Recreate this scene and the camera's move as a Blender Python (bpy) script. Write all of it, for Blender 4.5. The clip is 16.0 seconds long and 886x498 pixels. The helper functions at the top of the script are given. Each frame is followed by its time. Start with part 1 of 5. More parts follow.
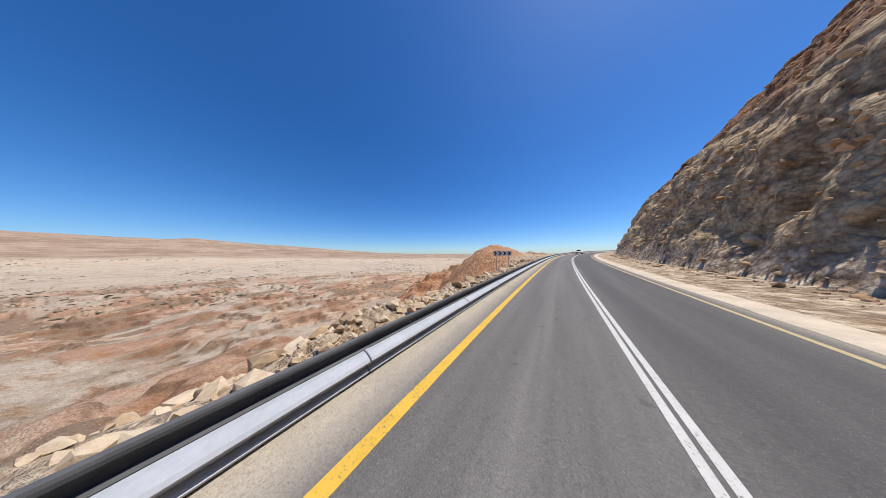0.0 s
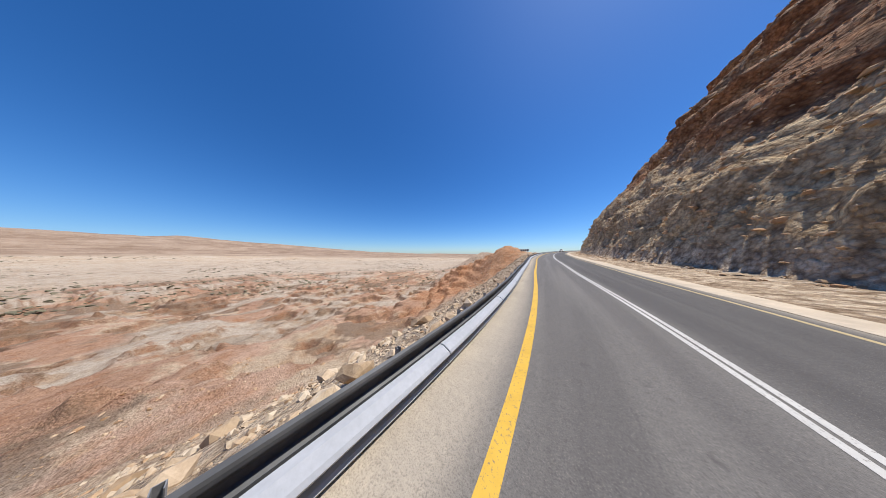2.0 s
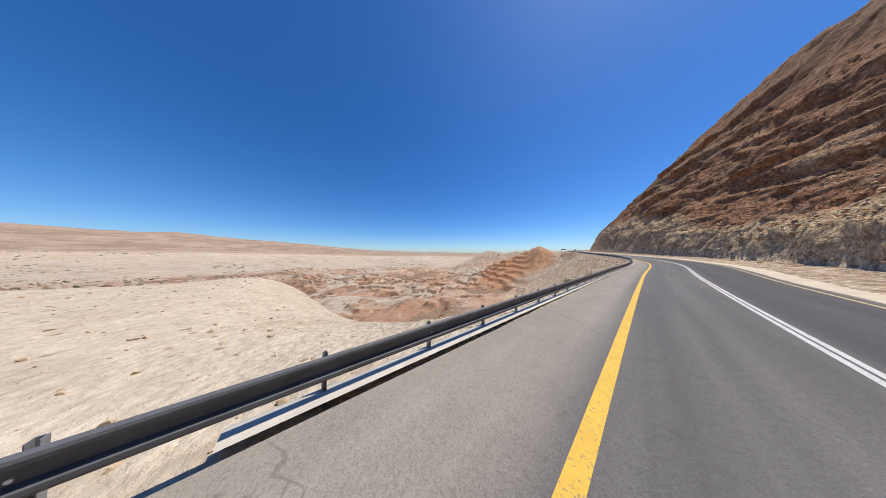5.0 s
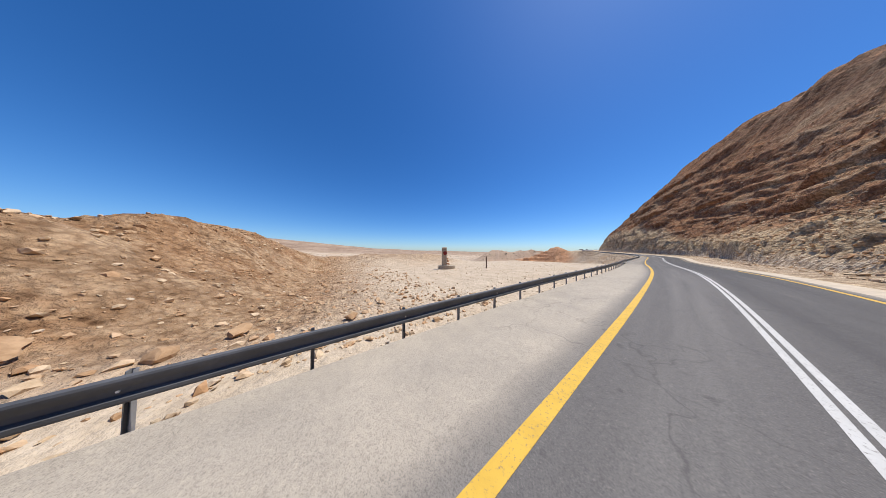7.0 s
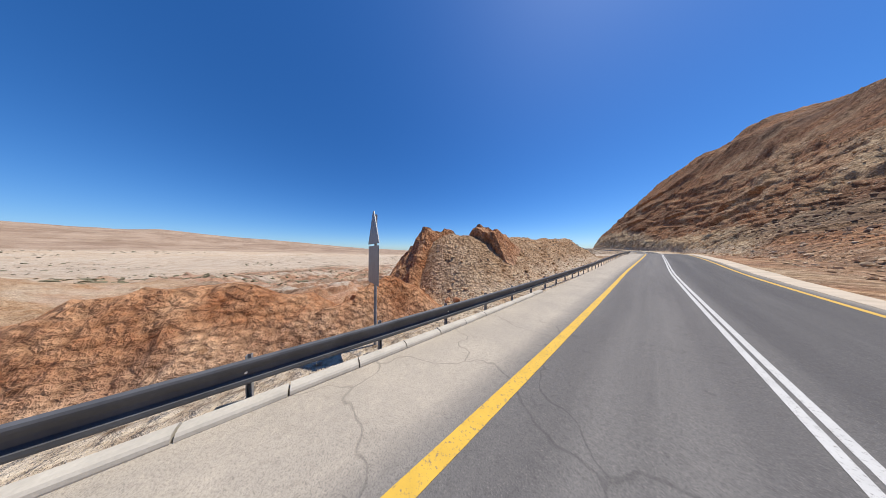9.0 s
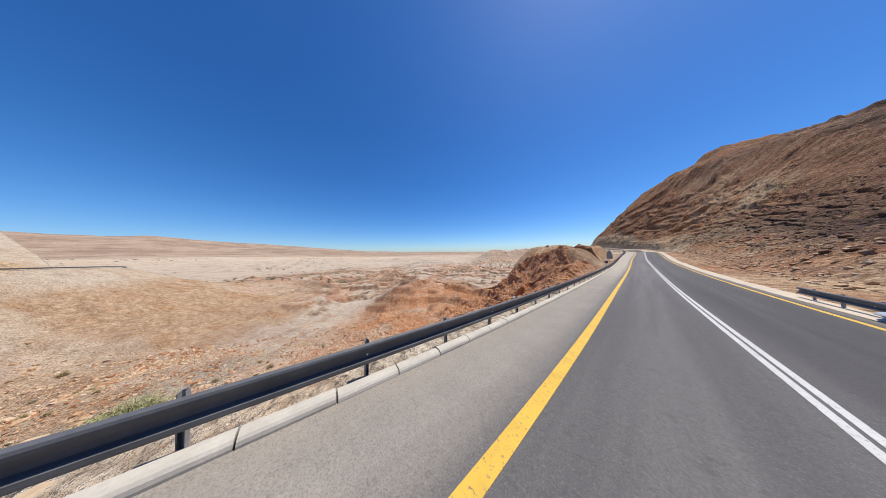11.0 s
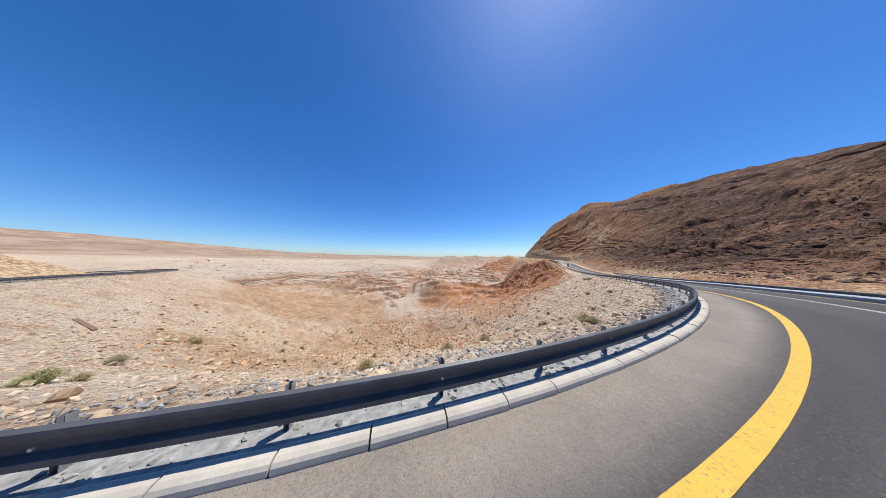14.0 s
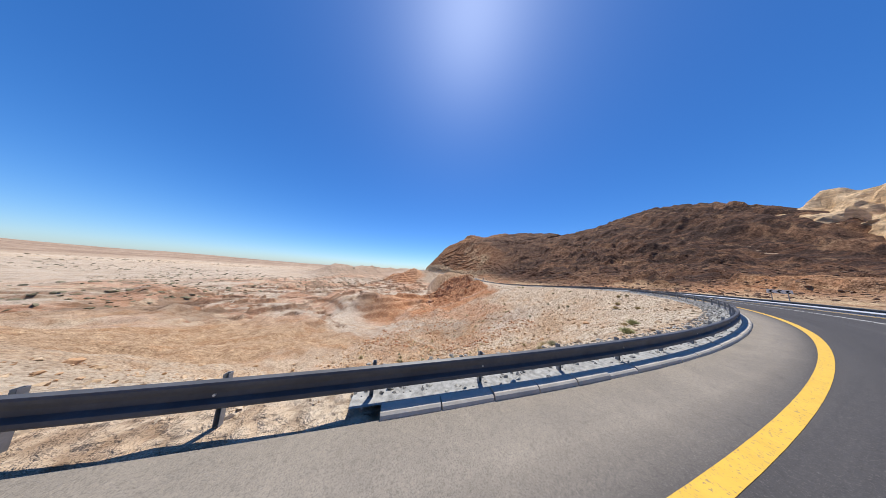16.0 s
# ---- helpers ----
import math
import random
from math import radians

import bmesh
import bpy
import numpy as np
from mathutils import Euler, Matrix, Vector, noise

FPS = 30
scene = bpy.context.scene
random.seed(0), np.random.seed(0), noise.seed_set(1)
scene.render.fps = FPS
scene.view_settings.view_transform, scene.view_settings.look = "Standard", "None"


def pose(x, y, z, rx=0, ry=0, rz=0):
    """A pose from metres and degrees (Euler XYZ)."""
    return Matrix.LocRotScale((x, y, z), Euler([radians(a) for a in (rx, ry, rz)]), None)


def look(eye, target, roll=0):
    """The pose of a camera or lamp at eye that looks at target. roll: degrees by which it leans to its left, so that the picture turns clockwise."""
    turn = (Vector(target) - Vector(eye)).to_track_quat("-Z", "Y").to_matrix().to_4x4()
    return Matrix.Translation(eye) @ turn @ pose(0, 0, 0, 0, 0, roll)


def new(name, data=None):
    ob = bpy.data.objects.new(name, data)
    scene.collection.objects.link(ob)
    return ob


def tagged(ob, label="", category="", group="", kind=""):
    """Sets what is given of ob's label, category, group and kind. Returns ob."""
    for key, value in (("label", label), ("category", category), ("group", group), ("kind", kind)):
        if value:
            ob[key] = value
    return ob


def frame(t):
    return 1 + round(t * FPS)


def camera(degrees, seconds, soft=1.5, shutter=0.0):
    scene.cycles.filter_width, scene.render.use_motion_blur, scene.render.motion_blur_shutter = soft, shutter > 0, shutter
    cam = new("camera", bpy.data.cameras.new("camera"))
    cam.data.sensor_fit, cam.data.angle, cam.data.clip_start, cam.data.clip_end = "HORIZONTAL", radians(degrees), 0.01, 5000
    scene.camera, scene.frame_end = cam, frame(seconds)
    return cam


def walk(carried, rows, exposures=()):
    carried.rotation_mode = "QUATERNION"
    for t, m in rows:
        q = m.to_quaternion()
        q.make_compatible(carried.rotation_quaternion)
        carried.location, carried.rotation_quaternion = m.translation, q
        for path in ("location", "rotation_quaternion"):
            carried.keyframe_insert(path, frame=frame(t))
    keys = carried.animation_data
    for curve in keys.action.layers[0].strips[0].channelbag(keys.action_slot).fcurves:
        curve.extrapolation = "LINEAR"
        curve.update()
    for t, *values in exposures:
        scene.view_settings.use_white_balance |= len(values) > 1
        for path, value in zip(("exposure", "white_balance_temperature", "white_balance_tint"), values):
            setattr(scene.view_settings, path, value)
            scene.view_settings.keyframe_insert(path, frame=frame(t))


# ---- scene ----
# The camera looks back along the road while it is driven away.
cam = camera(140.0, 16.0, soft=0.5)
PATH = [
    (0.00, pose(126.084, 222.646, 5.178, 92.129, 0.638, 24.355)),
    (0.50, pose(123.928, 212.478, 4.810, 92.221, 0.555, 23.750)),
    (1.00, pose(122.473, 202.142, 4.463, 92.184, 0.443, 23.236)),
    (1.50, pose(120.744, 192.442, 4.148, 92.063, 0.368, 22.719)),
    (2.00, pose(118.407, 182.478, 3.849, 91.987, 0.316, 22.167)),
    (2.50, pose(114.484, 172.520, 3.622, 91.778, 0.225, 21.522)),
    (3.00, pose(110.150, 162.806, 3.277, 91.707, 0.144, 20.976)),
    (3.50, pose(104.809, 153.230, 2.925, 91.698, 0.025, 20.444)),
    (4.00, pose(98.361, 144.172, 2.754, 91.515, -0.067, 19.851)),
    (4.50, pose(91.799, 133.664, 2.723, 91.651, -0.070, 19.768)),
    (5.00, pose(85.337, 122.648, 2.769, 91.537, -0.070, 19.982)),
    (5.50, pose(78.885, 111.490, 2.835, 91.400, -0.070, 20.276)),
    (6.00, pose(72.269, 100.392, 2.858, 91.270, -0.070, 20.437)),
    (6.50, pose(65.281, 89.542, 2.779, 91.174, -0.067, 20.250)),
    (7.00, pose(57.684, 79.208, 2.537, 90.993, -0.423, 19.501)),
    (7.50, pose(50.067, 68.939, 2.063, 90.594, -0.758, 18.634)),
    (8.00, pose(42.794, 58.749, 1.601, 90.619, -0.869, 17.687)),
    (8.50, pose(35.732, 48.910, 1.327, 90.889, -0.440, 17.015)),
    (9.00, pose(28.703, 39.175, 1.232, 91.003, -0.010, 16.527)),
    (9.50, pose(21.652, 29.466, 1.307, 91.103, 0.420, 16.133)),
    (10.00, pose(14.549, 19.742, 1.545, 91.189, 0.850, 15.742)),
    (10.50, pose(7.334, 9.920, 1.939, 91.108, 1.282, 15.266)),
    (11.00, pose(0.003, -0.002, 2.481, 91.291, 1.204, 14.612)),
    (11.50, pose(-7.274, -9.271, 3.305, 91.228, 1.160, 14.033)),
    (12.00, pose(-14.758, -17.895, 3.921, 91.182, 1.053, 13.378)),
    (12.50, pose(-21.713, -25.341, 4.495, 91.298, 0.886, 12.751)),
    (13.00, pose(-28.778, -31.272, 4.949, 91.357, 0.792, 11.242)),
    (13.50, pose(-37.268, -35.613, 5.180, 91.088, 0.580, 8.380)),
    (14.00, pose(-46.230, -38.027, 5.083, 92.769, -0.480, -4.090)),
    (14.50, pose(-55.087, -38.665, 4.874, 94.496, -1.595, -15.300)),
    (15.00, pose(-63.707, -37.914, 4.777, 95.935, -2.472, -24.964)),
    (15.50, pose(-72.983, -35.376, 4.565, 97.179, -3.148, -33.832)),
    (16.00, pose(-82.205, -31.277, 4.114, 98.235, -3.844, -41.736)),
]
walk(cam, PATH, [(0.0, 0.0), (12.5, 0.0), (14.0, 0.10), (16.0, 0.14)])

# ---- world and sun ----
world = bpy.data.worlds.new("desert_sky")
scene.world = world
world.use_nodes = True
wn = world.node_tree.nodes
wl = world.node_tree.links
SUN_ELEV, SUN_AZ = 66, 47      # degrees; azimuth clockwise from +y
sky = wn.new("ShaderNodeTexSky")
sky.sky_type = "NISHITA"
sky.sun_disc = False
sky.sun_elevation, sky.sun_rotation = radians(SUN_ELEV), radians(SUN_AZ)
sky.altitude, sky.air_density, sky.dust_density, sky.ozone_density = 1200, 1.0, 0.9, 5.0
hue = wn.new("ShaderNodeHueSaturation")
hue.inputs["Saturation"].default_value = 1.25
wl.new(sky.outputs[0], hue.inputs["Color"])
tint = wn.new("ShaderNodeMix")
tint.data_type, tint.blend_type = "RGBA", "MULTIPLY"
tint.inputs["Factor"].default_value = 1.0
tint.inputs[7].default_value = (0.84, 0.98, 1.17, 1)
wl.new(hue.outputs[0], tint.inputs[6])
wl.new(tint.outputs[2], wn["Background"].inputs[0])
wn["Background"].inputs[1].default_value = 0.118
sun_data = bpy.data.lights.new("sun", "SUN")
sun_data.energy, sun_data.angle, sun_data.color = 5.0, radians(0.53), (1.0, 0.95, 0.87)
sun = new("sun", sun_data)
sd = Vector((math.sin(radians(SUN_AZ)) * math.cos(radians(SUN_ELEV)), math.cos(radians(SUN_AZ)) * math.cos(radians(SUN_ELEV)), math.sin(radians(SUN_ELEV))))
sun.matrix_world = look(sd * 200, (0, 0, 0))

# ---- materials ----
def mat(name, rough=0.9, metal=0.0, spec=0.3):
    m = bpy.data.materials.new(name)
    m.use_nodes = True
    b = m.node_tree.nodes["Principled BSDF"]
    b.inputs["Roughness"].default_value, b.inputs["Metallic"].default_value = rough, metal
    b.inputs["Specular IOR Level"].default_value = spec
    return m, m.node_tree, b


class Net:
    """Short hand for building a node tree."""

    def __init__(self, tree):
        self.t = tree
        self.pos = tree.nodes.new("ShaderNodeNewGeometry").outputs["Position"]

    def put(self, node, socket, value):
        if isinstance(value, bpy.types.NodeSocket):
            self.t.links.new(value, node.inputs[socket])
        else:
            node.inputs[socket].default_value = value

    def noise(self, scale, detail=4, rough=0.55, vec=None, squash=None, distort=0.0):
        n = self.t.nodes.new("ShaderNodeTexNoise")
        v = vec if vec is not None else self.pos
        if squash:
            mp = self.t.nodes.new("ShaderNodeMapping")
            self.put(mp, "Vector", v)
            mp.inputs["Scale"].default_value = squash
            v = mp.outputs[0]
        self.put(n, "Vector", v)
        for k, val in (("Scale", scale), ("Detail", detail), ("Roughness", rough), ("Distortion", distort)):
            n.inputs[k].default_value = val
        return n.outputs["Fac"]

    def voro(self, scale, feature="F1", vec=None, rnd=1.0):
        n = self.t.nodes.new("ShaderNodeTexVoronoi")
        n.feature = feature
        self.put(n, "Vector", vec if vec is not None else self.pos)
        n.inputs["Scale"].default_value = scale
        n.inputs["Randomness"].default_value = rnd
        return n

    def ramp(self, fac, stops, mode="LINEAR"):
        n = self.t.nodes.new("ShaderNodeValToRGB")
        n.color_ramp.interpolation = mode
        e = n.color_ramp.elements
        while len(e) < len(stops):
            e.new(0.5)
        for el, (p, c) in zip(e, stops):
            el.position = p
            el.color = (c, c, c, 1) if isinstance(c, (int, float)) else (*c, 1)
        self.put(n, "Fac", fac)
        return n.outputs["Color"]

    def mix(self, fac, a, b, kind="MIX"):
        n = self.t.nodes.new("ShaderNodeMix")
        n.data_type, n.blend_type = "RGBA", kind
        self.put(n, "Factor", fac)
        for s, v in ((6, a), (7, b)):
            if isinstance(v, bpy.types.NodeSocket):
                self.t.links.new(v, n.inputs[s])
            else:
                n.inputs[s].default_value = (*v, 1) if len(v) == 3 else v
        return n.outputs[2]

    def math(self, op, a, b=0.0, clamp=False):
        n = self.t.nodes.new("ShaderNodeMath")
        n.operation, n.use_clamp = op, clamp
        self.put(n, 0, a)
        self.put(n, 1, b)
        return n.outputs[0]

    def attr(self, name):
        n = self.t.nodes.new("ShaderNodeAttribute")
        n.attribute_name = name
        return n.outputs["Fac"]

    def bump(self, bsdf, height, strength=0.5, dist=0.05):
        n = self.t.nodes.new("ShaderNodeBump")
        n.inputs["Distance"].default_value = dist
        self.put(n, "Strength", strength)
        self.put(n, "Height", height)
        self.t.links.new(n.outputs[0], bsdf.inputs["Normal"])

    def axis(self, i):
        n = self.t.nodes.new("ShaderNodeSeparateXYZ")
        self.put(n, 0, self.pos)
        return n.outputs[i]


def plain(name, col, rough=0.8, metal=0.0, var=0.12, scale=6.0):
    m, t, b = mat(name, rough, metal)
    n = Net(t)
    f = n.noise(scale, 5)
    g = n.noise(scale * 9, 3)
    c = n.mix(n.ramp(f, [(0.3, 0.0), (0.7, 1.0)]), [v * (1 - var) for v in col], [min(1, v * (1 + var)) for v in col])
    c = n.mix(n.ramp(g, [(0.35, 0.0), (0.75, 0.35)]), c, [v * 0.7 for v in col])
    t.links.new(c, b.inputs["Base Color"])
    n.bump(b, g, 0.25, 0.01)
    return m


def ground_material():
    """Desert soil: pale gravel, pink and red-brown badland beds, dark gravel caps, washed pale gullies."""
    m, t, b = mat("desert_soil", 0.95, 0, 0.15)
    n = Net(t)
    big = n.noise(0.012, 6, 0.6)
    mid = n.noise(0.06, 6, 0.62)
    fine = n.noise(0.9, 6, 0.65)
    tiny = n.noise(7.0, 4, 0.7)
    pale, sand, pink, red, brown = (0.76, 0.65, 0.50), (0.68, 0.53, 0.37), (0.66, 0.44, 0.31), (0.56, 0.345, 0.225), (0.34, 0.245, 0.17)
    bad = n.mix(n.ramp(mid, [(0.44, 0.0), (0.53, 1.0)]), pink, sand)
    bad = n.mix(n.math("MULTIPLY", n.attr("deep"), n.ramp(n.noise(0.035, 8, 0.66), [(0.47, 0.0), (0.51, 1.0)])), bad, red)
    bad = n.mix(n.math("MULTIPLY", n.attr("deep"), n.ramp(n.noise(0.028, 5, 0.6, squash=(1, 1, 3)), [(0.51, 0.0), (0.535, 0.95)])), bad, brown)
    c = n.mix(n.attr("badland"), n.mix(n.ramp(big, [(0.4, 0.0), (0.6, 1.0)]), pale, sand), bad)
    c = n.mix(n.attr("wash"), c, (0.66, 0.56, 0.44))
    edge = n.mix(n.ramp(n.noise(0.05, 6, 0.65), [(0.42, 0.0), (0.56, 1.0)]), (0.45, 0.25, 0.15), (0.31, 0.20, 0.13))
    c = n.mix(n.math("MULTIPLY", n.attr("scarp"), n.ramp(n.noise(0.7, 5, 0.65), [(0.30, 0.35), (0.55, 0.95)])), c, edge)
    c = n.mix(n.attr("red"), c, n.mix(n.ramp(fine, [(0.35, 0.0), (0.65, 1.0)]), (0.53, 0.215, 0.09), (0.70, 0.40, 0.215)))
    c = n.mix(n.attr("heap"), c, n.mix(n.ramp(fine, [(0.38, 0.0), (0.62, 1.0)]), (0.47, 0.29, 0.155), (0.66, 0.46, 0.28)))
    c = n.mix(n.attr("mesa"), c, n.mix(n.ramp(n.noise(0.010, 7, 0.65), [(0.40, 0.0), (0.60, 1.0)]), (0.40, 0.29, 0.205), (0.57, 0.44, 0.325)))
    zed = n.noise(0.02, 4, 0.6, squash=(0.15, 0.15, 9.0))
    c = n.mix(n.math("MULTIPLY", n.attr("mesa"), n.ramp(zed, [(0.52, 0.0), (0.58, 0.55)])), c, (0.30, 0.205, 0.145))
    c = n.mix(n.math("MULTIPLY", n.attr("wash"), n.ramp(n.noise(0.03, 7, 0.7), [(0.50, 0.0), (0.58, 0.55)])), c, (0.40, 0.31, 0.21))
    shade = n.noise(0.25, 6, 0.68)
    c = n.mix(n.ramp(shade, [(0.34, 0.38), (0.48, 0.0)]), c, n.mix(1.0, c, (0.50, 0.42, 0.36), "MULTIPLY"))
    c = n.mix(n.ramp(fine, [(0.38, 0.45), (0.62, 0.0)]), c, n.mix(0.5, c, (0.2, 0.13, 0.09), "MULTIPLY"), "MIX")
    tan = n.noise(0.16, 7, 0.7)
    c = n.mix(n.ramp(tan, [(0.50, 0.0), (0.62, 0.55)]), c, n.mix(1.0, c, (0.84, 0.64, 0.47), "MULTIPLY"))
    v = n.voro(2.6)
    c = n.mix(n.ramp(v.outputs["Color"], [(0.35, 0.0), (0.95, 0.16)]), c, n.mix(1.0, c, (1.45, 1.5, 1.55), "MULTIPLY"))
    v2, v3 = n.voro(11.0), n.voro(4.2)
    # pebble shadows put into the colour: gaps between the cells are darkened
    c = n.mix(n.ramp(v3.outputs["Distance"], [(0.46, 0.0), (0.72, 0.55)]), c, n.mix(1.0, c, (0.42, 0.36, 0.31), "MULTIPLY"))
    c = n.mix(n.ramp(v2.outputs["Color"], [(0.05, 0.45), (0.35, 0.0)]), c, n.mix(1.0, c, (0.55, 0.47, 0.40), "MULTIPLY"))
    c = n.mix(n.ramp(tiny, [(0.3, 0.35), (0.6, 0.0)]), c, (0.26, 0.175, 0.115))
    sandy = n.mix(n.ramp(fine, [(0.35, 0.0), (0.65, 1.0)]), (0.50, 0.405, 0.295), (0.60, 0.495, 0.37))
    c = n.mix(n.math("MULTIPLY", n.attr("sandy"), 0.72), c, sandy)
    specks = n.voro(1.5)
    c = n.mix(n.ramp(specks.outputs["Distance"], [(0.10, 0.75), (0.17, 0.0)]), c, n.mix(1.0, c, (0.40, 0.33, 0.27), "MULTIPLY"))
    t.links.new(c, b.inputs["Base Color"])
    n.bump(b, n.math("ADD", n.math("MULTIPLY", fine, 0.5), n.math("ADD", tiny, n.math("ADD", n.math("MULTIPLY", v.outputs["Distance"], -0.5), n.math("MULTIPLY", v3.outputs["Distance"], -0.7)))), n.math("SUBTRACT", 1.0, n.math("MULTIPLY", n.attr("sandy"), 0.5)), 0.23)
    return m


def cliff_material():
    """Cut rock: grey-green marl low down, brown-red beds above, dark varnished scree on the hill."""
    m, t, b = mat("cut_rock", 0.93, 0, 0.2)
    n = Net(t)
    a = n.noise(0.05, 6, 0.6)
    d = n.noise(0.35, 6, 0.65)
    f = n.noise(1.6, 6, 0.68)
    g = n.noise(8.0, 4, 0.7)
    cmb = t.nodes.new("ShaderNodeCombineXYZ")
    n.put(cmb, 0, n.attr("bed"))
    n.put(cmb, 1, n.math("MULTIPLY", n.axis(0), 0.10))
    n.put(cmb, 2, n.math("MULTIPLY", n.axis(1), 0.10))
    strata = n.noise(0.30, 7, 0.70, vec=cmb.outputs[0], distort=1.6)
    buff, grey, rust, brown, dark = (0.72, 0.52, 0.30), (0.62, 0.48, 0.30), (0.47, 0.22, 0.098), (0.31, 0.165, 0.088), (0.075, 0.043, 0.031)
    low = n.mix(n.ramp(d, [(0.38, 0.0), (0.60, 1.0)]), buff, grey)
    high = n.mix(n.ramp(strata, [(0.40, 0.0), (0.58, 1.0)]), rust, brown)
    high = n.mix(n.ramp(d, [(0.52, 0.0), (0.68, 0.45)]), high, buff)
    c = n.mix(n.ramp(n.math("ADD", n.attr("rust"), n.math("MULTIPLY", n.math("SUBTRACT", a, 0.5), 1.2)), [(0.35, 0.0), (0.62, 1.0)]), low, high)
    hill = n.mix(n.ramp(strata, [(0.46, 0.0), (0.56, 1.0)]), dark, (0.165, 0.085, 0.05))
    hill = n.mix(n.ramp(n.noise(0.045, 8, 0.70), [(0.54, 0.0), (0.60, 0.8)]), hill, (0.29, 0.160, 0.090))
    hill = n.mix(n.ramp(n.noise(0.16, 6, 0.7), [(0.56, 0.0), (0.62, 0.6)]), hill, (0.36, 0.22, 0.125))
    c = n.mix(n.attr("varnish"), c, hill)
    c = n.mix(n.attr("scree"), c, n.mix(n.ramp(f, [(0.35, 0.0), (0.6, 1.0)]), (0.50, 0.38, 0.26), (0.68, 0.55, 0.40)))
    # shade painted into the colour: the bump's hollows are darkened
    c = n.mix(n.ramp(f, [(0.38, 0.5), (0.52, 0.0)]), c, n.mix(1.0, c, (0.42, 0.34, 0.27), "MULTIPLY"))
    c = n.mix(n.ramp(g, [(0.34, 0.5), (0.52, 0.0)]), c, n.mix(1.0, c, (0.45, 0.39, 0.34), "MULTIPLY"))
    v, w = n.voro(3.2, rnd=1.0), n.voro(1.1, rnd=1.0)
    # painted shade again: gaps between the rock cells go darker
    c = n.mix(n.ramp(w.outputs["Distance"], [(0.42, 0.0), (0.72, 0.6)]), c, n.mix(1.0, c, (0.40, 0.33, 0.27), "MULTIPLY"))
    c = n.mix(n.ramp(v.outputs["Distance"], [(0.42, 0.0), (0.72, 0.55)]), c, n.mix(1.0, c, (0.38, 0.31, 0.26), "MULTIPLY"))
    c = n.mix(n.ramp(v.outputs["Color"], [(0.45, 0.0), (1.0, 0.35)]), c, n.mix(1.0, c, (1.7, 1.65, 1.55), "MULTIPLY"))
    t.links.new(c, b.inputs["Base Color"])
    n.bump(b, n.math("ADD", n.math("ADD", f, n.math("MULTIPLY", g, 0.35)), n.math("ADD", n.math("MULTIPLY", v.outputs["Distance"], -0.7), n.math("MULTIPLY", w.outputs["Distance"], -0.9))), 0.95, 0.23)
    return m


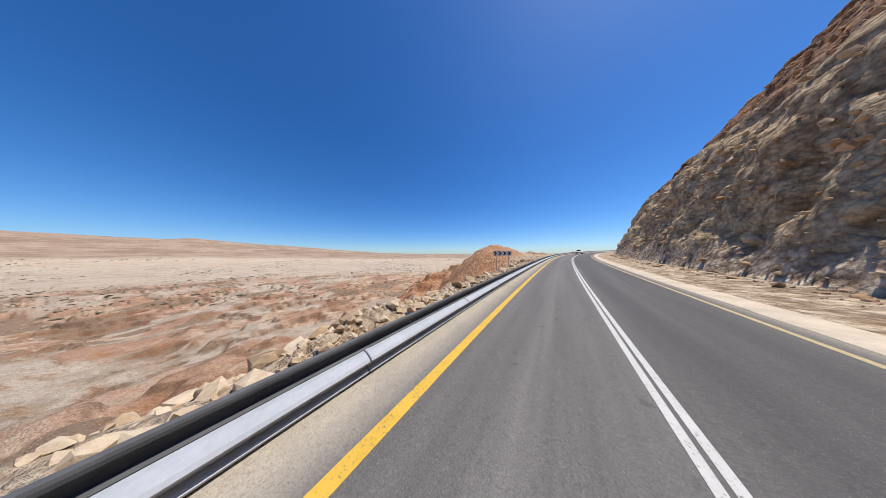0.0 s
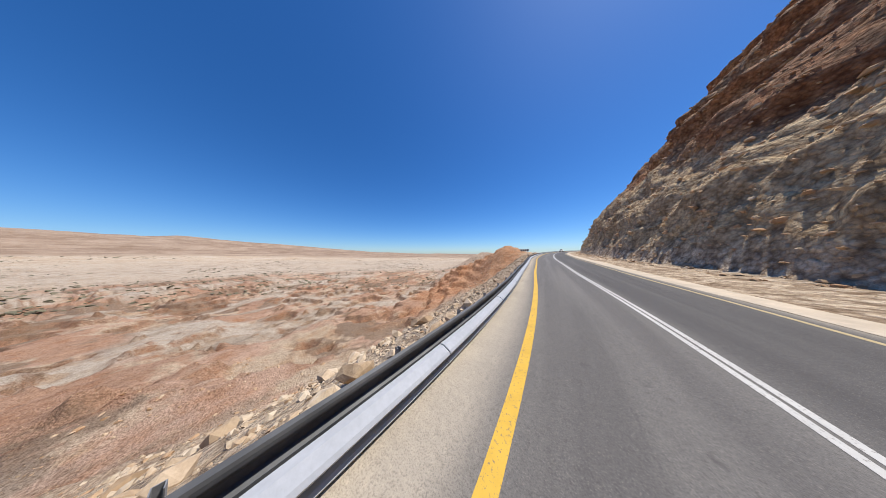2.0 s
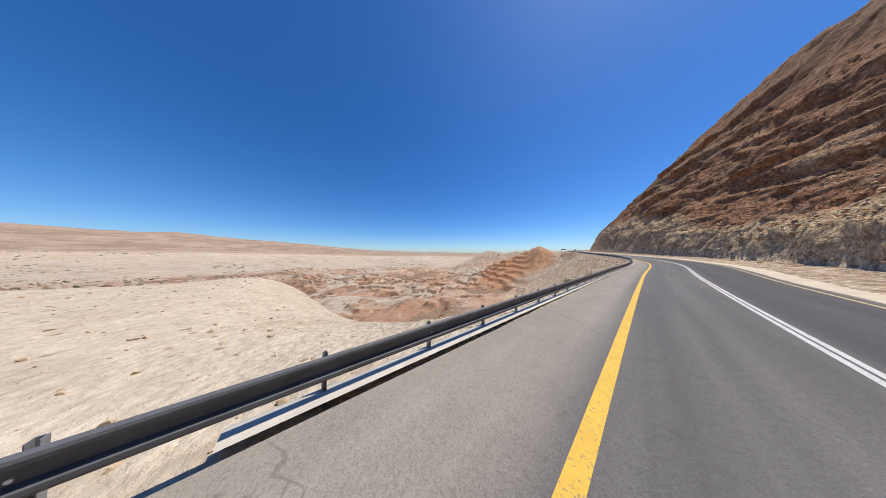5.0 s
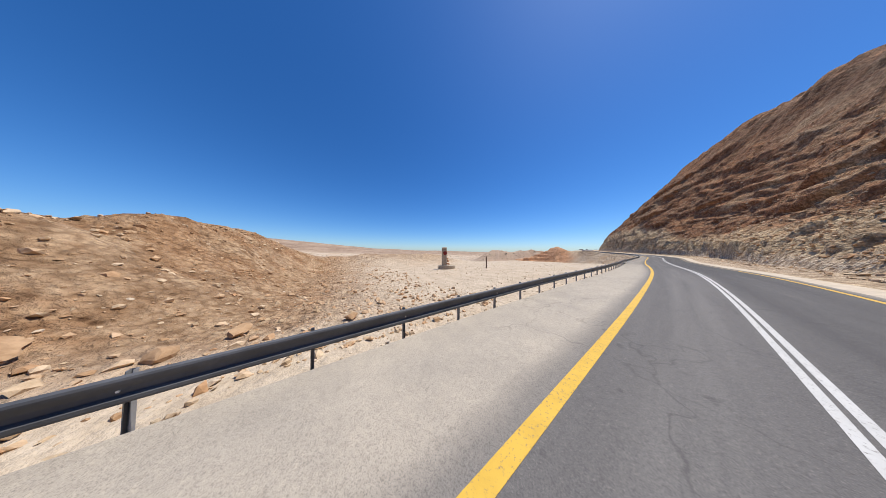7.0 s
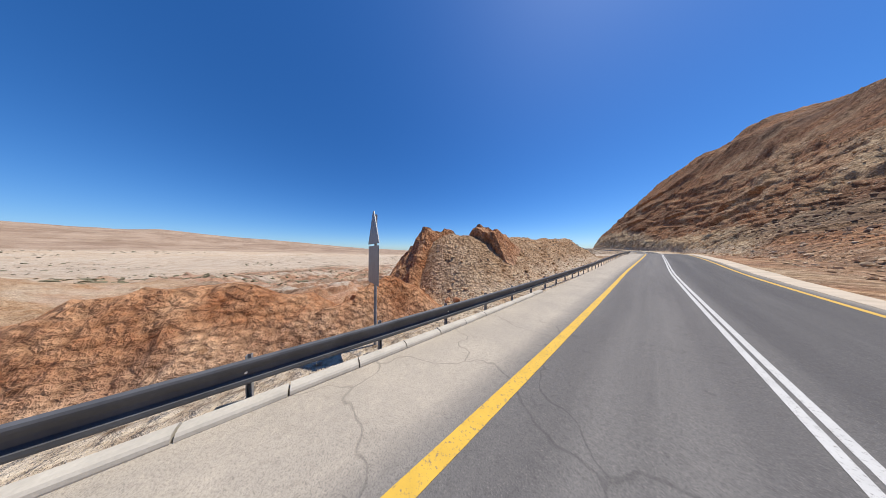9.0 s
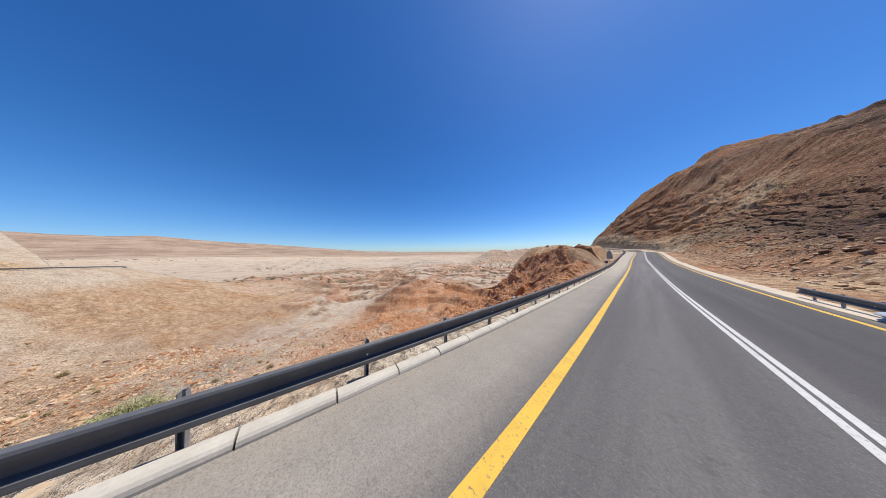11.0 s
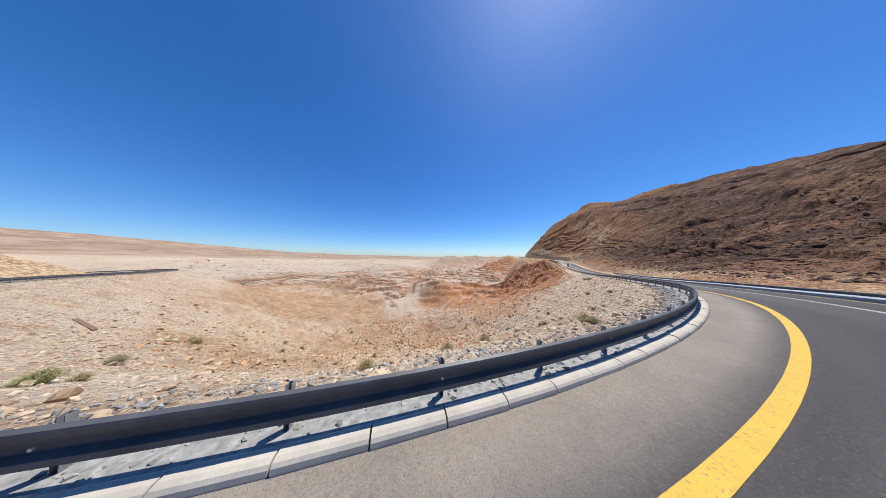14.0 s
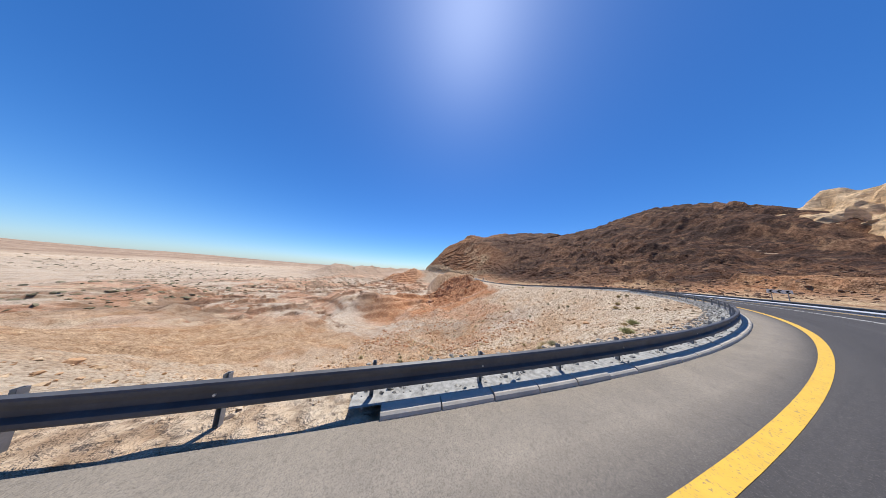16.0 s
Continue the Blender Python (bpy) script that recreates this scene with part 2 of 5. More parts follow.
def asphalt_material():
    m, t, b = mat("worn_asphalt", 0.85, 0, 0.3)
    n = Net(t)
    grain = n.noise(55.0, 2, 0.7)
    cmb = t.nodes.new("ShaderNodeCombineXYZ")
    n.put(cmb, 0, n.math("MULTIPLY", n.attr("across"), 1.6))
    n.put(cmb, 1, n.math("MULTIPLY", n.attr("along"), 0.07))
    patch = n.noise(1.0, 5, 0.62, vec=cmb.outputs[0])
    blot = n.noise(2.2, 4, 0.6)
    fresh = n.attr("fresh")        # 1 on the newer, darker surfacing
    track = n.attr("track")        # 1 in the polished wheel paths
    dust = n.attr("dust")          # 1 where pale dust lies on the verge
    c = n.mix(n.ramp(patch, [(0.35, 0.0), (0.65, 1.0)]), (0.132, 0.123, 0.115), (0.195, 0.182, 0.166))
    c = n.mix(n.math("MULTIPLY", track, n.ramp(n.noise(0.6, 4, 0.6, vec=cmb.outputs[0]), [(0.3, 0.35), (0.7, 0.85)])), c, (0.122, 0.113, 0.107))
    c = n.mix(n.math("MULTIPLY", fresh, 0.8, True), c, n.mix(1.0, c, (0.46, 0.46, 0.49), "MULTIPLY"))
    c = n.mix(n.attr("tar"), c, n.mix(1.0, c, (0.60, 0.60, 0.62), "MULTIPLY"))
    c = n.mix(n.ramp(blot, [(0.64, 0.0), (0.72, 0.55)]), c, (0.075, 0.069, 0.066))
    c = n.mix(n.math("MULTIPLY", dust, n.ramp(n.noise(0.8, 5, 0.65), [(0.25, 0.65), (0.7, 1.0)])), c, (0.50, 0.43, 0.335))
    c = n.mix(n.ramp(grain, [(0.36, 0.38), (0.5, 0.0)]), c, (0.065, 0.06, 0.057))
    c = n.mix(n.ramp(grain, [(0.58, 0.0), (0.72, 0.3)]), c, (0.36, 0.32, 0.28))
    speck = n.noise(15.0, 3, 0.75)
    c = n.mix(n.ramp(speck, [(0.36, 0.30), (0.46, 0.0)]), c, n.mix(1.0, c, (0.60, 0.59, 0.58), "MULTIPLY"))
    c = n.mix(n.ramp(speck, [(0.56, 0.0), (0.66, 0.25)]), c, n.mix(1.0, c, (1.5, 1.45, 1.38), "MULTIPLY"))
    warp = t.nodes.new("ShaderNodeVectorMath")
    warp.operation = "MULTIPLY_ADD"
    wob = t.nodes.new("ShaderNodeTexNoise")
    wob.inputs["Scale"].default_value = 1.3
    n.put(wob, "Vector", n.pos)
    n.put(warp, 0, wob.outputs["Color"])
    warp.inputs[1].default_value = (1.1, 1.1, 1.1)
    n.put(warp, 2, n.pos)
    crack = n.voro(0.33, "DISTANCE_TO_EDGE", vec=warp.outputs[0])
    here = n.ramp(n.noise(0.11, 4, 0.6), [(0.52, 0.0), (0.60, 0.38)])
    c = n.mix(n.math("MULTIPLY", here, n.ramp(crack.outputs["Distance"], [(0.0025, 1.0), (0.006, 0.0)])), c, (0.045, 0.042, 0.040))
    t.links.new(c, b.inputs["Base Color"])
    n.bump(b, n.math("ADD", grain, n.math("MULTIPLY", speck, 0.6)), 0.5, 0.012)
    return m


def paint_material(name, col):
    m, t, b = mat(name, 0.7, 0, 0.35)
    n = Net(t)
    g = n.noise(26.0, 4, 0.7)
    w = n.noise(3.0, 5, 0.6)
    c = n.mix(n.ramp(w, [(0.4, 0.0), (0.7, 0.5)]), col, [v * 0.75 for v in col])
    c = n.mix(n.ramp(g, [(0.33, 0.85), (0.43, 0.0)]), c, (0.16, 0.14, 0.12))
    t.links.new(c, b.inputs["Base Color"])
    n.bump(b, g, 0.3, 0.004)
    return m


M_GROUND, M_CLIFF, M_ASPHALT = ground_material(), cliff_material(), asphalt_material()
M_YELLOW = paint_material("yellow_road_paint", (0.68, 0.415, 0.055))
M_WHITE = paint_material("white_road_paint", (0.56, 0.545, 0.51))
M_DUSTY = paint_material("dusty_yellow_road_paint", (0.50, 0.39, 0.20))
M_STEEL = plain("weathered_galvanised_steel", (0.115, 0.117, 0.122), 0.5, 0.1, 0.25, 2.0)
M_POST = plain("galvanised_post", (0.30, 0.30, 0.30), 0.6, 0.3, 0.2, 5.0)
M_VERGE = plain("pale_verge_sand", (0.58, 0.48, 0.36), 0.95, 0.0, 0.15, 1.2)
M_PIPE = plain("pale_concrete_barrier", (0.42, 0.44, 0.48), 0.6, 0.0, 0.08, 1.5)
M_KERB = plain("kerb_concrete", (0.52, 0.475, 0.40), 0.9, 0.0, 0.12, 3.0)
M_GRAVEL = plain("grey_gravel", (0.30, 0.295, 0.275), 0.95, 0.0, 0.4, 9.0)

# ---- the road's line: metres at the driver's eye line, in the order in which it is driven ----
ROAD_IN = [
    (268.00, 389.00, 7.70),
    (240.00, 385.00, 7.30),
    (214.00, 376.00, 6.90),
    (190.00, 361.00, 6.40),
    (171.00, 341.00, 5.90),
    (156.00, 318.00, 5.30),
    (145.00, 294.00, 4.70),
    (137.00, 270.00, 4.10),
    (131.00, 246.00, 3.50),
]
ROAD_DRIVEN = [
    (126.08, 222.65, 2.93),
    (122.47, 202.14, 2.21),
    (118.41, 182.48, 1.60),
    (110.15, 162.81, 1.03),
    (98.36, 144.17, 0.50),
    (85.34, 122.65, 0.52),
    (72.27, 100.39, 0.61),
    (57.68, 79.21, 0.29),
    (42.79, 58.75, -0.65),
    (28.70, 39.17, -1.02),
    (14.55, 19.74, -0.70),
    (0.00, -0.00, 0.23),
    (-14.76, -17.89, 1.67),
    (-28.78, -31.27, 2.70),
    (-46.23, -38.03, 2.83),
    (-63.71, -37.91, 2.53),
    (-82.20, -31.28, 1.86),
]
ROAD_ON = [
    (-97.50, -21.50, 1.50),
    (-109.00, -9.00, 1.00),
    (-119.00, 5.00, 0.40),
    (-131.00, 18.00, -0.20),
    (-147.00, 28.00, -1.00),
    (-168.00, 33.00, -2.00),
    (-190.00, 34.00, -3.00),
    (-215.00, 33.00, -4.00),
]
ROAD = ROAD_IN + ROAD_DRIVEN + ROAD_ON


def smooth_line(knots, step):
    """A smooth curve through the knots, sampled at an even step. Returns places, knot parameter."""
    k = np.array(knots, float)
    pad = np.vstack([2 * k[0] - k[1], k, 2 * k[-1] - k[-2]])
    u = np.linspace(0, len(k) - 1, (len(k) - 1) * 60 + 1)
    i = np.minimum(u.astype(int), len(k) - 2)
    f = (u - i)[:, None]
    a, b, c, d = pad[i], pad[i + 1], pad[i + 2], pad[i + 3]
    p = b + 0.5 * f * (c - a + f * (2 * a - 5 * b + 4 * c - d + f * (3 * (b - c) + d - a)))
    s = np.concatenate([[0], np.cumsum(np.linalg.norm(np.diff(p[:, :2], axis=0), axis=1))])
    q = np.arange(0, s[-1], step)
    return np.stack([np.interp(q, s, p[:, j]) for j in range(3)], 1), np.interp(q, s, u) - ROAD_LEAD


ROAD_LEAD = 9.0            # knots before the drive begins, one a second
LINE, TIME = smooth_line(ROAD, 1.0)
TAN = np.gradient(LINE[:, :2], axis=0)
TAN = np.stack([np.convolve(np.pad(TAN[:, k], 4, mode="edge"), np.hanning(11)[1:-1] / np.hanning(11).sum(), mode="valid") for k in (0, 1)], 1)
TAN /= np.linalg.norm(TAN, axis=1)[:, None]
VALLEY = np.stack([TAN[:, 1], -TAN[:, 0]], 1)      # unit vector towards the valley side
NS = len(LINE)


def keyed(t, table):
    """Value along the drive from (t, value) pairs."""
    a = np.array(table, float)
    return np.interp(t, a[:, 0], a[:, 1])


def soften(a, width):
    k = np.hanning(width * 2 + 1)
    return np.convolve(np.pad(a, width, mode="edge"), k / k.sum(), mode="valid")


def at(t):
    """Sample number of the road at t seconds of the drive."""
    return int(np.clip(np.searchsorted(TIME, t), 0, NS - 1))


def beside(i, off, dz=0.0):
    i = float(np.clip(i, 0, NS - 1.001))
    j = int(i)
    f = i - j
    p = LINE[j] * (1 - f) + LINE[j + 1] * f
    n = VALLEY[j] * (1 - f) + VALLEY[j + 1] * f
    return Vector((p[0] + n[0] * off, p[1] + n[1] * off, p[2] + dz))


def strip(name, offs, dz, material, i0=0, i1=None, attrs=None, step=1):
    """A ribbon along the road: offs and dz are lists over its width (numbers or arrays along the road)."""
    i1 = NS - 1 if i1 is None else i1
    idx = np.arange(i0, i1 + 1, step)
    cols = len(offs)
    v = np.zeros((len(idx), cols, 3))
    for c in range(cols):
        o = offs[c][idx] if isinstance(offs[c], np.ndarray) else offs[c]
        z = dz[c][idx] if isinstance(dz[c], np.ndarray) else dz[c]
        v[:, c, :2] = LINE[idx, :2] + VALLEY[idx] * (np.ones(len(idx)) * o)[:, None]
        v[:, c, 2] = LINE[idx, 2] + z
    return grid_mesh(name, v, material, attrs)


def grid_mesh(name, v, material, attrs=None, smooth=True, flip=False):
    rows, cols = v.shape[:2]
    n = np.arange(rows * cols).reshape(rows, cols)
    f = np.stack([n[:-1, :-1], n[:-1, 1:], n[1:, 1:], n[1:, :-1]], -1).reshape(-1, 4)
    if flip:
        f = f[:, ::-1]
    me = bpy.data.meshes.new(name)
    me.vertices.add(rows * cols)
    me.vertices.foreach_set("co", v.reshape(-1).astype(np.float32))
    me.loops.add(f.size)
    me.loops.foreach_set("vertex_index", f.reshape(-1).astype(np.int32))
    me.polygons.add(len(f))
    me.polygons.foreach_set("loop_start", np.arange(0, f.size, 4, dtype=np.int32))
    me.polygons.foreach_set("use_smooth", np.full(len(f), smooth))
    me.update(calc_edges=True)
    for key, val in (attrs or {}).items():
        a = me.attributes.new(key, "FLOAT", "POINT")
        a.data.foreach_set("value", np.asarray(val, np.float32).reshape(-1))
    me.materials.append(material)
    return new(name, me)


# fractal value noise on arrays
def vnoise(x, y, seed=0):
    xi, yi = np.floor(x).astype(np.int64), np.floor(y).astype(np.int64)
    fx, fy = x - xi, y - yi
    fx, fy = fx * fx * (3 - 2 * fx), fy * fy * (3 - 2 * fy)

    def h(a, b):
        n = (a * 374761393 + b * 668265263 + seed * 974634777) & 0x7FFFFFFF
        n = ((n ^ (n >> 13)) * 1274126177) & 0x7FFFFFFF
        return ((n ^ (n >> 16)) & 0xFFFF) / 65535.0
    return (h(xi, yi) * (1 - fx) + h(xi + 1, yi) * fx) * (1 - fy) + (h(xi, yi + 1) * (1 - fx) + h(xi + 1, yi + 1) * fx) * fy


def fbm(x, y, scale, octaves=4, seed=0, gain=0.5, ridge=False):
    """About -1 to 1."""
    out, amp, tot = 0.0, 1.0, 0.0
    for o in range(octaves):
        n = vnoise(x / scale * 2**o + 17.3 * o, y / scale * 2**o - 9.1 * o, seed + o) * 2 - 1
        out = out + amp * ((1 - 2 * np.abs(n)) if ridge else n)
        tot += amp
        amp *= gain
    return out / tot


def step01(x, a, b):
    u = np.clip((x - a) / (b - a), 0, 1)
    return u * u * (3 - 2 * u)


# road section, metres from the driven line over the seconds of the drive; plus: valley side
Y_OFF = soften(keyed(TIME, [(-4, 1.9), (0, 1.9), (1, 1.45), (2, 0.62), (3, -0.1), (3.5, -0.1), (4, 0.05), (5, 0.5), (6.3, 0.85), (6.7, 0.92), (7.2, 1.15), (8, 1.5), (9, 1.45),
                            (10.5, 1.3), (11, 1.12), (12, 0.72), (13, 0.70), (13.5, 0.80), (14.5, 1.05), (16, 1.15), (18, 1.3)]), 6)
W_OFF = soften(keyed(TIME, [(-4, -1.4), (0, -1.2), (1, -1.7), (2, -2.6), (3, -3.2), (4, -3.2), (5, -2.5), (6.5, -1.55), (7, -1.15), (8, -1.1), (9, -1.35),
                            (10.5, -1.55), (11, -1.8), (12, -2.3), (13.5, -3.1), (16, -3.4), (18, -2.8)]), 6)
RAIL = soften(keyed(TIME, [(-4, 3.2), (0, 3.25), (0.8, 2.8), (1.5, 2.4), (2.3, 2.1), (3, 1.8), (3.5, 1.9), (4, 2.4), (5, 3.2), (6.5, 4.2), (7.5, 4.3), (9, 3.8), (10.5, 3.5), (11, 3.3),
                           (12, 3.1), (13, 2.6), (13.5, 2.45), (14.5, 2.45), (15.5, 2.75), (16, 3.2), (17, 3.4), (20, 3.4)]), 4)
L_EDGE = RAIL - 0.30
R_LINE = W_OFF - 3.4
R_EDGE = R_LINE - 0.5
FOOT = soften(keyed(TIME, [(-4, 10), (-1, 9.5), (0, 9.5), (0.6, 10.5), (1, 11.5), (2, 13.5), (3.5, 14), (5, 12), (6, 11), (8.5, 11), (9.5, 11.5), (10.5, 12), (12, 14), (17, 14), (20, 10), (26, 10)]), 8)

# the hill: rows of seconds, then heights over the road 15, 25, 40, 60, 90 and 150 m to its side
HILL_CUT = [
    (-9, 3, 6, 10, 15, 20, 22), (-6, 6, 12, 20, 32, 45, 45), (-4, 8, 17, 30, 48, 72, 80), (-1, 9, 20, 35, 53, 84, 95), (0, 8, 18, 34, 54, 84, 95), (1, 6, 14, 30, 52, 80, 92), (2, 4, 12, 30, 50, 72, 85), (3, 4, 10, 26, 46, 64, 78), (4, 4, 9, 22, 40, 56, 70), (5, 4, 9, 18, 32, 48, 64)]
HILL_BEND = [
    (6, 4, 8, 14, 25, 40, 60), (7, 3, 5, 8, 16, 30, 56), (8.5, 2, 4, 7, 13, 25, 54), (10, 1.5, 3, 6, 10, 18, 48), (11, 1, 2, 4, 7, 13, 38), (12.2, 0.5, 1, 2, 3, 6, 16), (14, 0, 0.3, 0.5, 1, 2, 4),
    (16, 0, 0.2, 0.5, 2, 4, 8), (17, 0.5, 2, 5, 9, 13, 20), (18, 2, 6, 12, 18, 24, 34), (20, 3, 8, 14, 20, 28, 40), (22, 3, 8, 14, 20, 28, 40), (24, 3, 8, 14, 20, 28, 40)]
HILL = np.array(HILL_CUT + HILL_BEND, float)
HILL[:, 1:] *= np.interp(HILL[:, 0], (-4, 2.5, 6, 7, 8.5, 9.5, 11, 12), (1.28, 1.28, 1.10, 1.04, 1.24, 1.24, 1.05, 0.95))[:, None]
HILL[:, 5:] *= np.interp(HILL[:, 0], (-4, 4, 7), (0.77, 0.80, 1.07))[:, None]
HILL_AT = (15, 25, 40, 60, 90, 150)
HILL_T = np.stack([soften(np.interp(TIME, HILL[:, 0], HILL[:, k]), 10) for k in range(1, 7)], 1)


def near_road(x, y):
    """Nearest sample and signed distance to the valley side for arrays of places."""
    px, py = x.reshape(-1).astype(np.float32), y.reshape(-1).astype(np.float32)
    best, which = np.full(px.shape, 1e12, np.float32), np.zeros(px.shape, np.int32)
    for j in range(0, NS, 2):
        d = (px - LINE[j, 0]) ** 2 + (py - LINE[j, 1]) ** 2
        m = d < best
        best[m], which[m] = d[m], j
    dv = np.stack([px - LINE[which, 0], py - LINE[which, 1]], 1)
    side = (dv * VALLEY[which]).sum(1)
    along = np.clip((dv * TAN[which]).sum(1), -2, 2)
    dist = np.where(np.abs(along) < 1.9, np.abs(side), np.sqrt(best))
    when = TIME[which] + along * np.gradient(TIME)[which]
    return which.reshape(x.shape), (np.sign(side) * dist).reshape(x.shape), when.reshape(x.shape)


def hill_height(f, hs, s):
    """Height over the road of the hill at s metres from the driven line; f: its foot, hs: its heights at HILL_AT."""
    xs = [f, np.full_like(f, 15.0) + 0 * s, 25.0, 40.0, 60.0, 90.0, 150.0, 190.0, 420.0]
    zs = [0 * f, *[hs[..., k] for k in range(6)], 1.18 * hs[..., 5], 0 * f + 4.0]
    h = 0 * s
    for a, b, p, q in zip(xs[:-1], xs[1:], zs[:-1], zs[1:]):
        u = np.clip((s - a) / np.maximum(b - a, 0.5), 0, 1)
        h = h + u * (q - p)
    return h


def valley_height(x, y, j, s, t):
    """Ground height on the valley side: bank, spoil heaps, eroded beds, the pale wash and the far plain."""
    d = np.clip(s - L_EDGE[j], 0, None)
    out = step01(d, 12, 42)
    steep = keyed(t, [(-4, 0.8), (4.5, 0.7), (5.4, 0.05), (7.0, 0.05), (7.6, 0.5), (9, 0.7), (10.5, 0.55), (12, 0.45), (14, 0.55), (16, 0.5)])
    steep = steep + (0.55 - steep) * out
    fall = np.interp(d, (0, 1.1, 5, 10, 15, 20, 32, 60, 100, 140, 200, 400, 5000), (0, 0.06, 2.3, 5.5, 8.8, 11.5, 17, 24, 33, 39, 41, 42, 42)) * (0.55 + 0.75 * steep)
    pad = step01(t, 4.6, 5.2) * (1 - step01(t, 7.9, 8.6)) * (1 - step01(d, 26, 44))
    fall = fall * (1 - 0.85 * (1 - step01(t, -2.4, -1.3)) * (1 - step01(d, 14, 46)))
    fall = fall * (1 - pad) + pad * (0.25 + 0.01 * d)
    rough = step01(d, 1.5, 14) * (1 - 0.85 * pad)
    z = LINE[j, 2] * (1 - out) + 0.3 * out - 0.04 - fall + rough * (1.6 * fbm(x, y, 16, 4, 5) + 2.6 * fbm(x, y, 45, 4, 9)) * (0.4 + 0.6 * step01(d, 6, 40))
    # small spoil ridges and gullies
    z = z + step01(d, 25, 80) * (1 - step01(d, 400, 900)) * (6.5 * fbm(x, y, 75, 5, 21, ridge=True) + 4.2 * fbm(x, y, 26, 4, 22, ridge=True)) * (1 + 0.35 * step01(t, 8.5, 9.5))
    # heap beside the road
    front = step01(d, 0.9, 7.5)
    mound = step01(t + 0.003 * d, 7.08, 7.36) * (1 - step01(t + 0.10 * fbm(x, y, 7, 3, 35), 8.5, 8.9)) * front * (1 - step01(d, 20 - 13 * step01(t, 8.2, 8.6), 38 + 4 * step01(t, 8.2, 8.6)) * (1 - 0.12 * step01(t, 8.2, 8.6)))
    z = z + step01(d, 0.8, 3) * (1 - 0.7 * pad) * (1 - step01(d, 120, 300)) * (0.22 + 0.22 * step01(d, 12, 25)) * fbm(x, y, 3.2, 3, 23, ridge=True) + step01(d, 0.8, 3) * (1 - 0.7 * pad) * (1 - step01(d, 120, 300)) * (0.30 + 0.55 * step01(d, 12, 25)) * fbm(x, y, 7.5, 4, 24, 0.6, ridge=True)
    z = z + mound * (3.6 + 1.1 * step01(d, 6, 18) + 0.9 * step01(t, 8.0, 8.6) + (0.9 + 1.2 * step01(t, 8.3, 8.8)) * fbm(x, y, 9, 4, 31, ridge=True) + 0.85 * fbm(x, y, 3.8, 4, 33, 0.6, ridge=True) + (fall * (1 - pad) - 0.2 * pad) * 0.8)
    z = z + 2.6 * step01(t + 0.3 * fbm(x, y, 9, 3, 36), 5.7, 6.5) * (1 - step01(t, 6.9, 7.3)) * np.exp(-((d - 31) / 6.5) ** 2) * (1 + 0.35 * fbm(x, y, 4, 4, 37, ridge=True))
    # red hills behind the knob, and the rubble berm behind the first rail
    z = z + step01(d, 50, 95) * (1 - step01(d, 120, 190)) * step01(t, 7.7, 8.5) * (1 - step01(t, 9.3, 10.2)) * (7.5 + 4.5 * fbm(x, y, 40, 5, 38, 0.6, ridge=True))
    z = z + 0.85 * step01(t, -2.0, -1.3) * (1 - step01(t, 0.05, 0.5)) * step01(d, 0.7, 1.9) * (1 - step01(d, 3.2, 6.5)) * (1 + 0.5 * fbm(x, y, 1.8, 3, 39))
    # brown-red ridge on the valley side far back along the road
    z = z + 15.0 * np.exp(-((x - 98) / 27) ** 2 - ((y - 308) / 44) ** 2) * step01(d, 8, 24) * (1 + 0.30 * fbm(x, y, 22, 4, 44, 0.6, ridge=True))
    bowl = step01(t, 9.4, 10.2) * step01(d, 7, 16) * (1 - step01(d, 80, 120))
    z = z + bowl * (1.1 * fbm(x, y, 13, 4, 48, 0.6, ridge=True) + 0.30 * fbm(x, y, 3.0, 3, 49, 0.6))
    # benches of harder beds, cut off by small scarps
    far = np.hypot(x - 40, y - 100)
    bench = np.maximum(1 - step01(t, 9.3, 10.0), step01(d, 50, 80)) * step01(d, 20, 38) * (1 - step01(far, 380, 560)) * (1 - pad)
    for high, seed, keep in ((3.4, 45, 0.8), (1.3, 47, 0.55)):
        tz = z + 1.6 * fbm(x, y, 14, 4, seed)
        fr = tz / high - np.floor(tz / high)
        z = z + bench * keep * high * (step01(fr, 0.60, 0.92) - fr)
    # far plain and its rim of low tablelands
    plain_z = -40 + 3.0 * fbm(x, y, 220, 3, 41)
    z = z + (plain_z - z) * step01(far, 330, 620)
    return z + far_rim(x, y)


def far_rim(x, y):
    """The plain rises to tablelands, higher in the west."""
    far = np.hypot(x, y)
    az = np.degrees(np.arctan2(x, y))
    top = np.interp(az, (-180, -90, -75, -55, -40, -29, -16, -7, 2, 30, 90, 180), (60, 200, 165, 95, 50, 28, 18, 5, 0, 0, 20, 60))
    rise = 0.25 * step01(far, 600, 1500) + 0.75 * step01(far + 160 * fbm(x, y, 500, 4, 53), 1500, 2300)
    mesa = step01(fbm(x, y, 600, 4, 52), -0.1, 0.25)
    hills = step01(az, -6, 3) * (1 - step01(az, 38, 52)) * np.exp(-((far - 760) / 170) ** 2) * (39 + 17 * fbm(x, y, 110, 5, 57, ridge=True))
    return hills + (top + 38) * rise * (0.86 + 0.14 * mesa) + step01(far, 700, 1400) * 5 * fbm(x, y, 300, 4, 51)


def axis(lo, hi, step, reach):
    """Even steps between lo and hi, growing ones out to +-reach."""
    a = list(np.arange(lo, hi, step))
    g, s = [], step
    v = a[-1]
    while v < reach:
        s *= 1.13
        v += s
        g.append(v)
    b, s = [], step
    v = lo
    while v > -reach:
        s *= 1.13
        v -= s
        b.append(v)
    return np.array(b[::-1] + a + g)


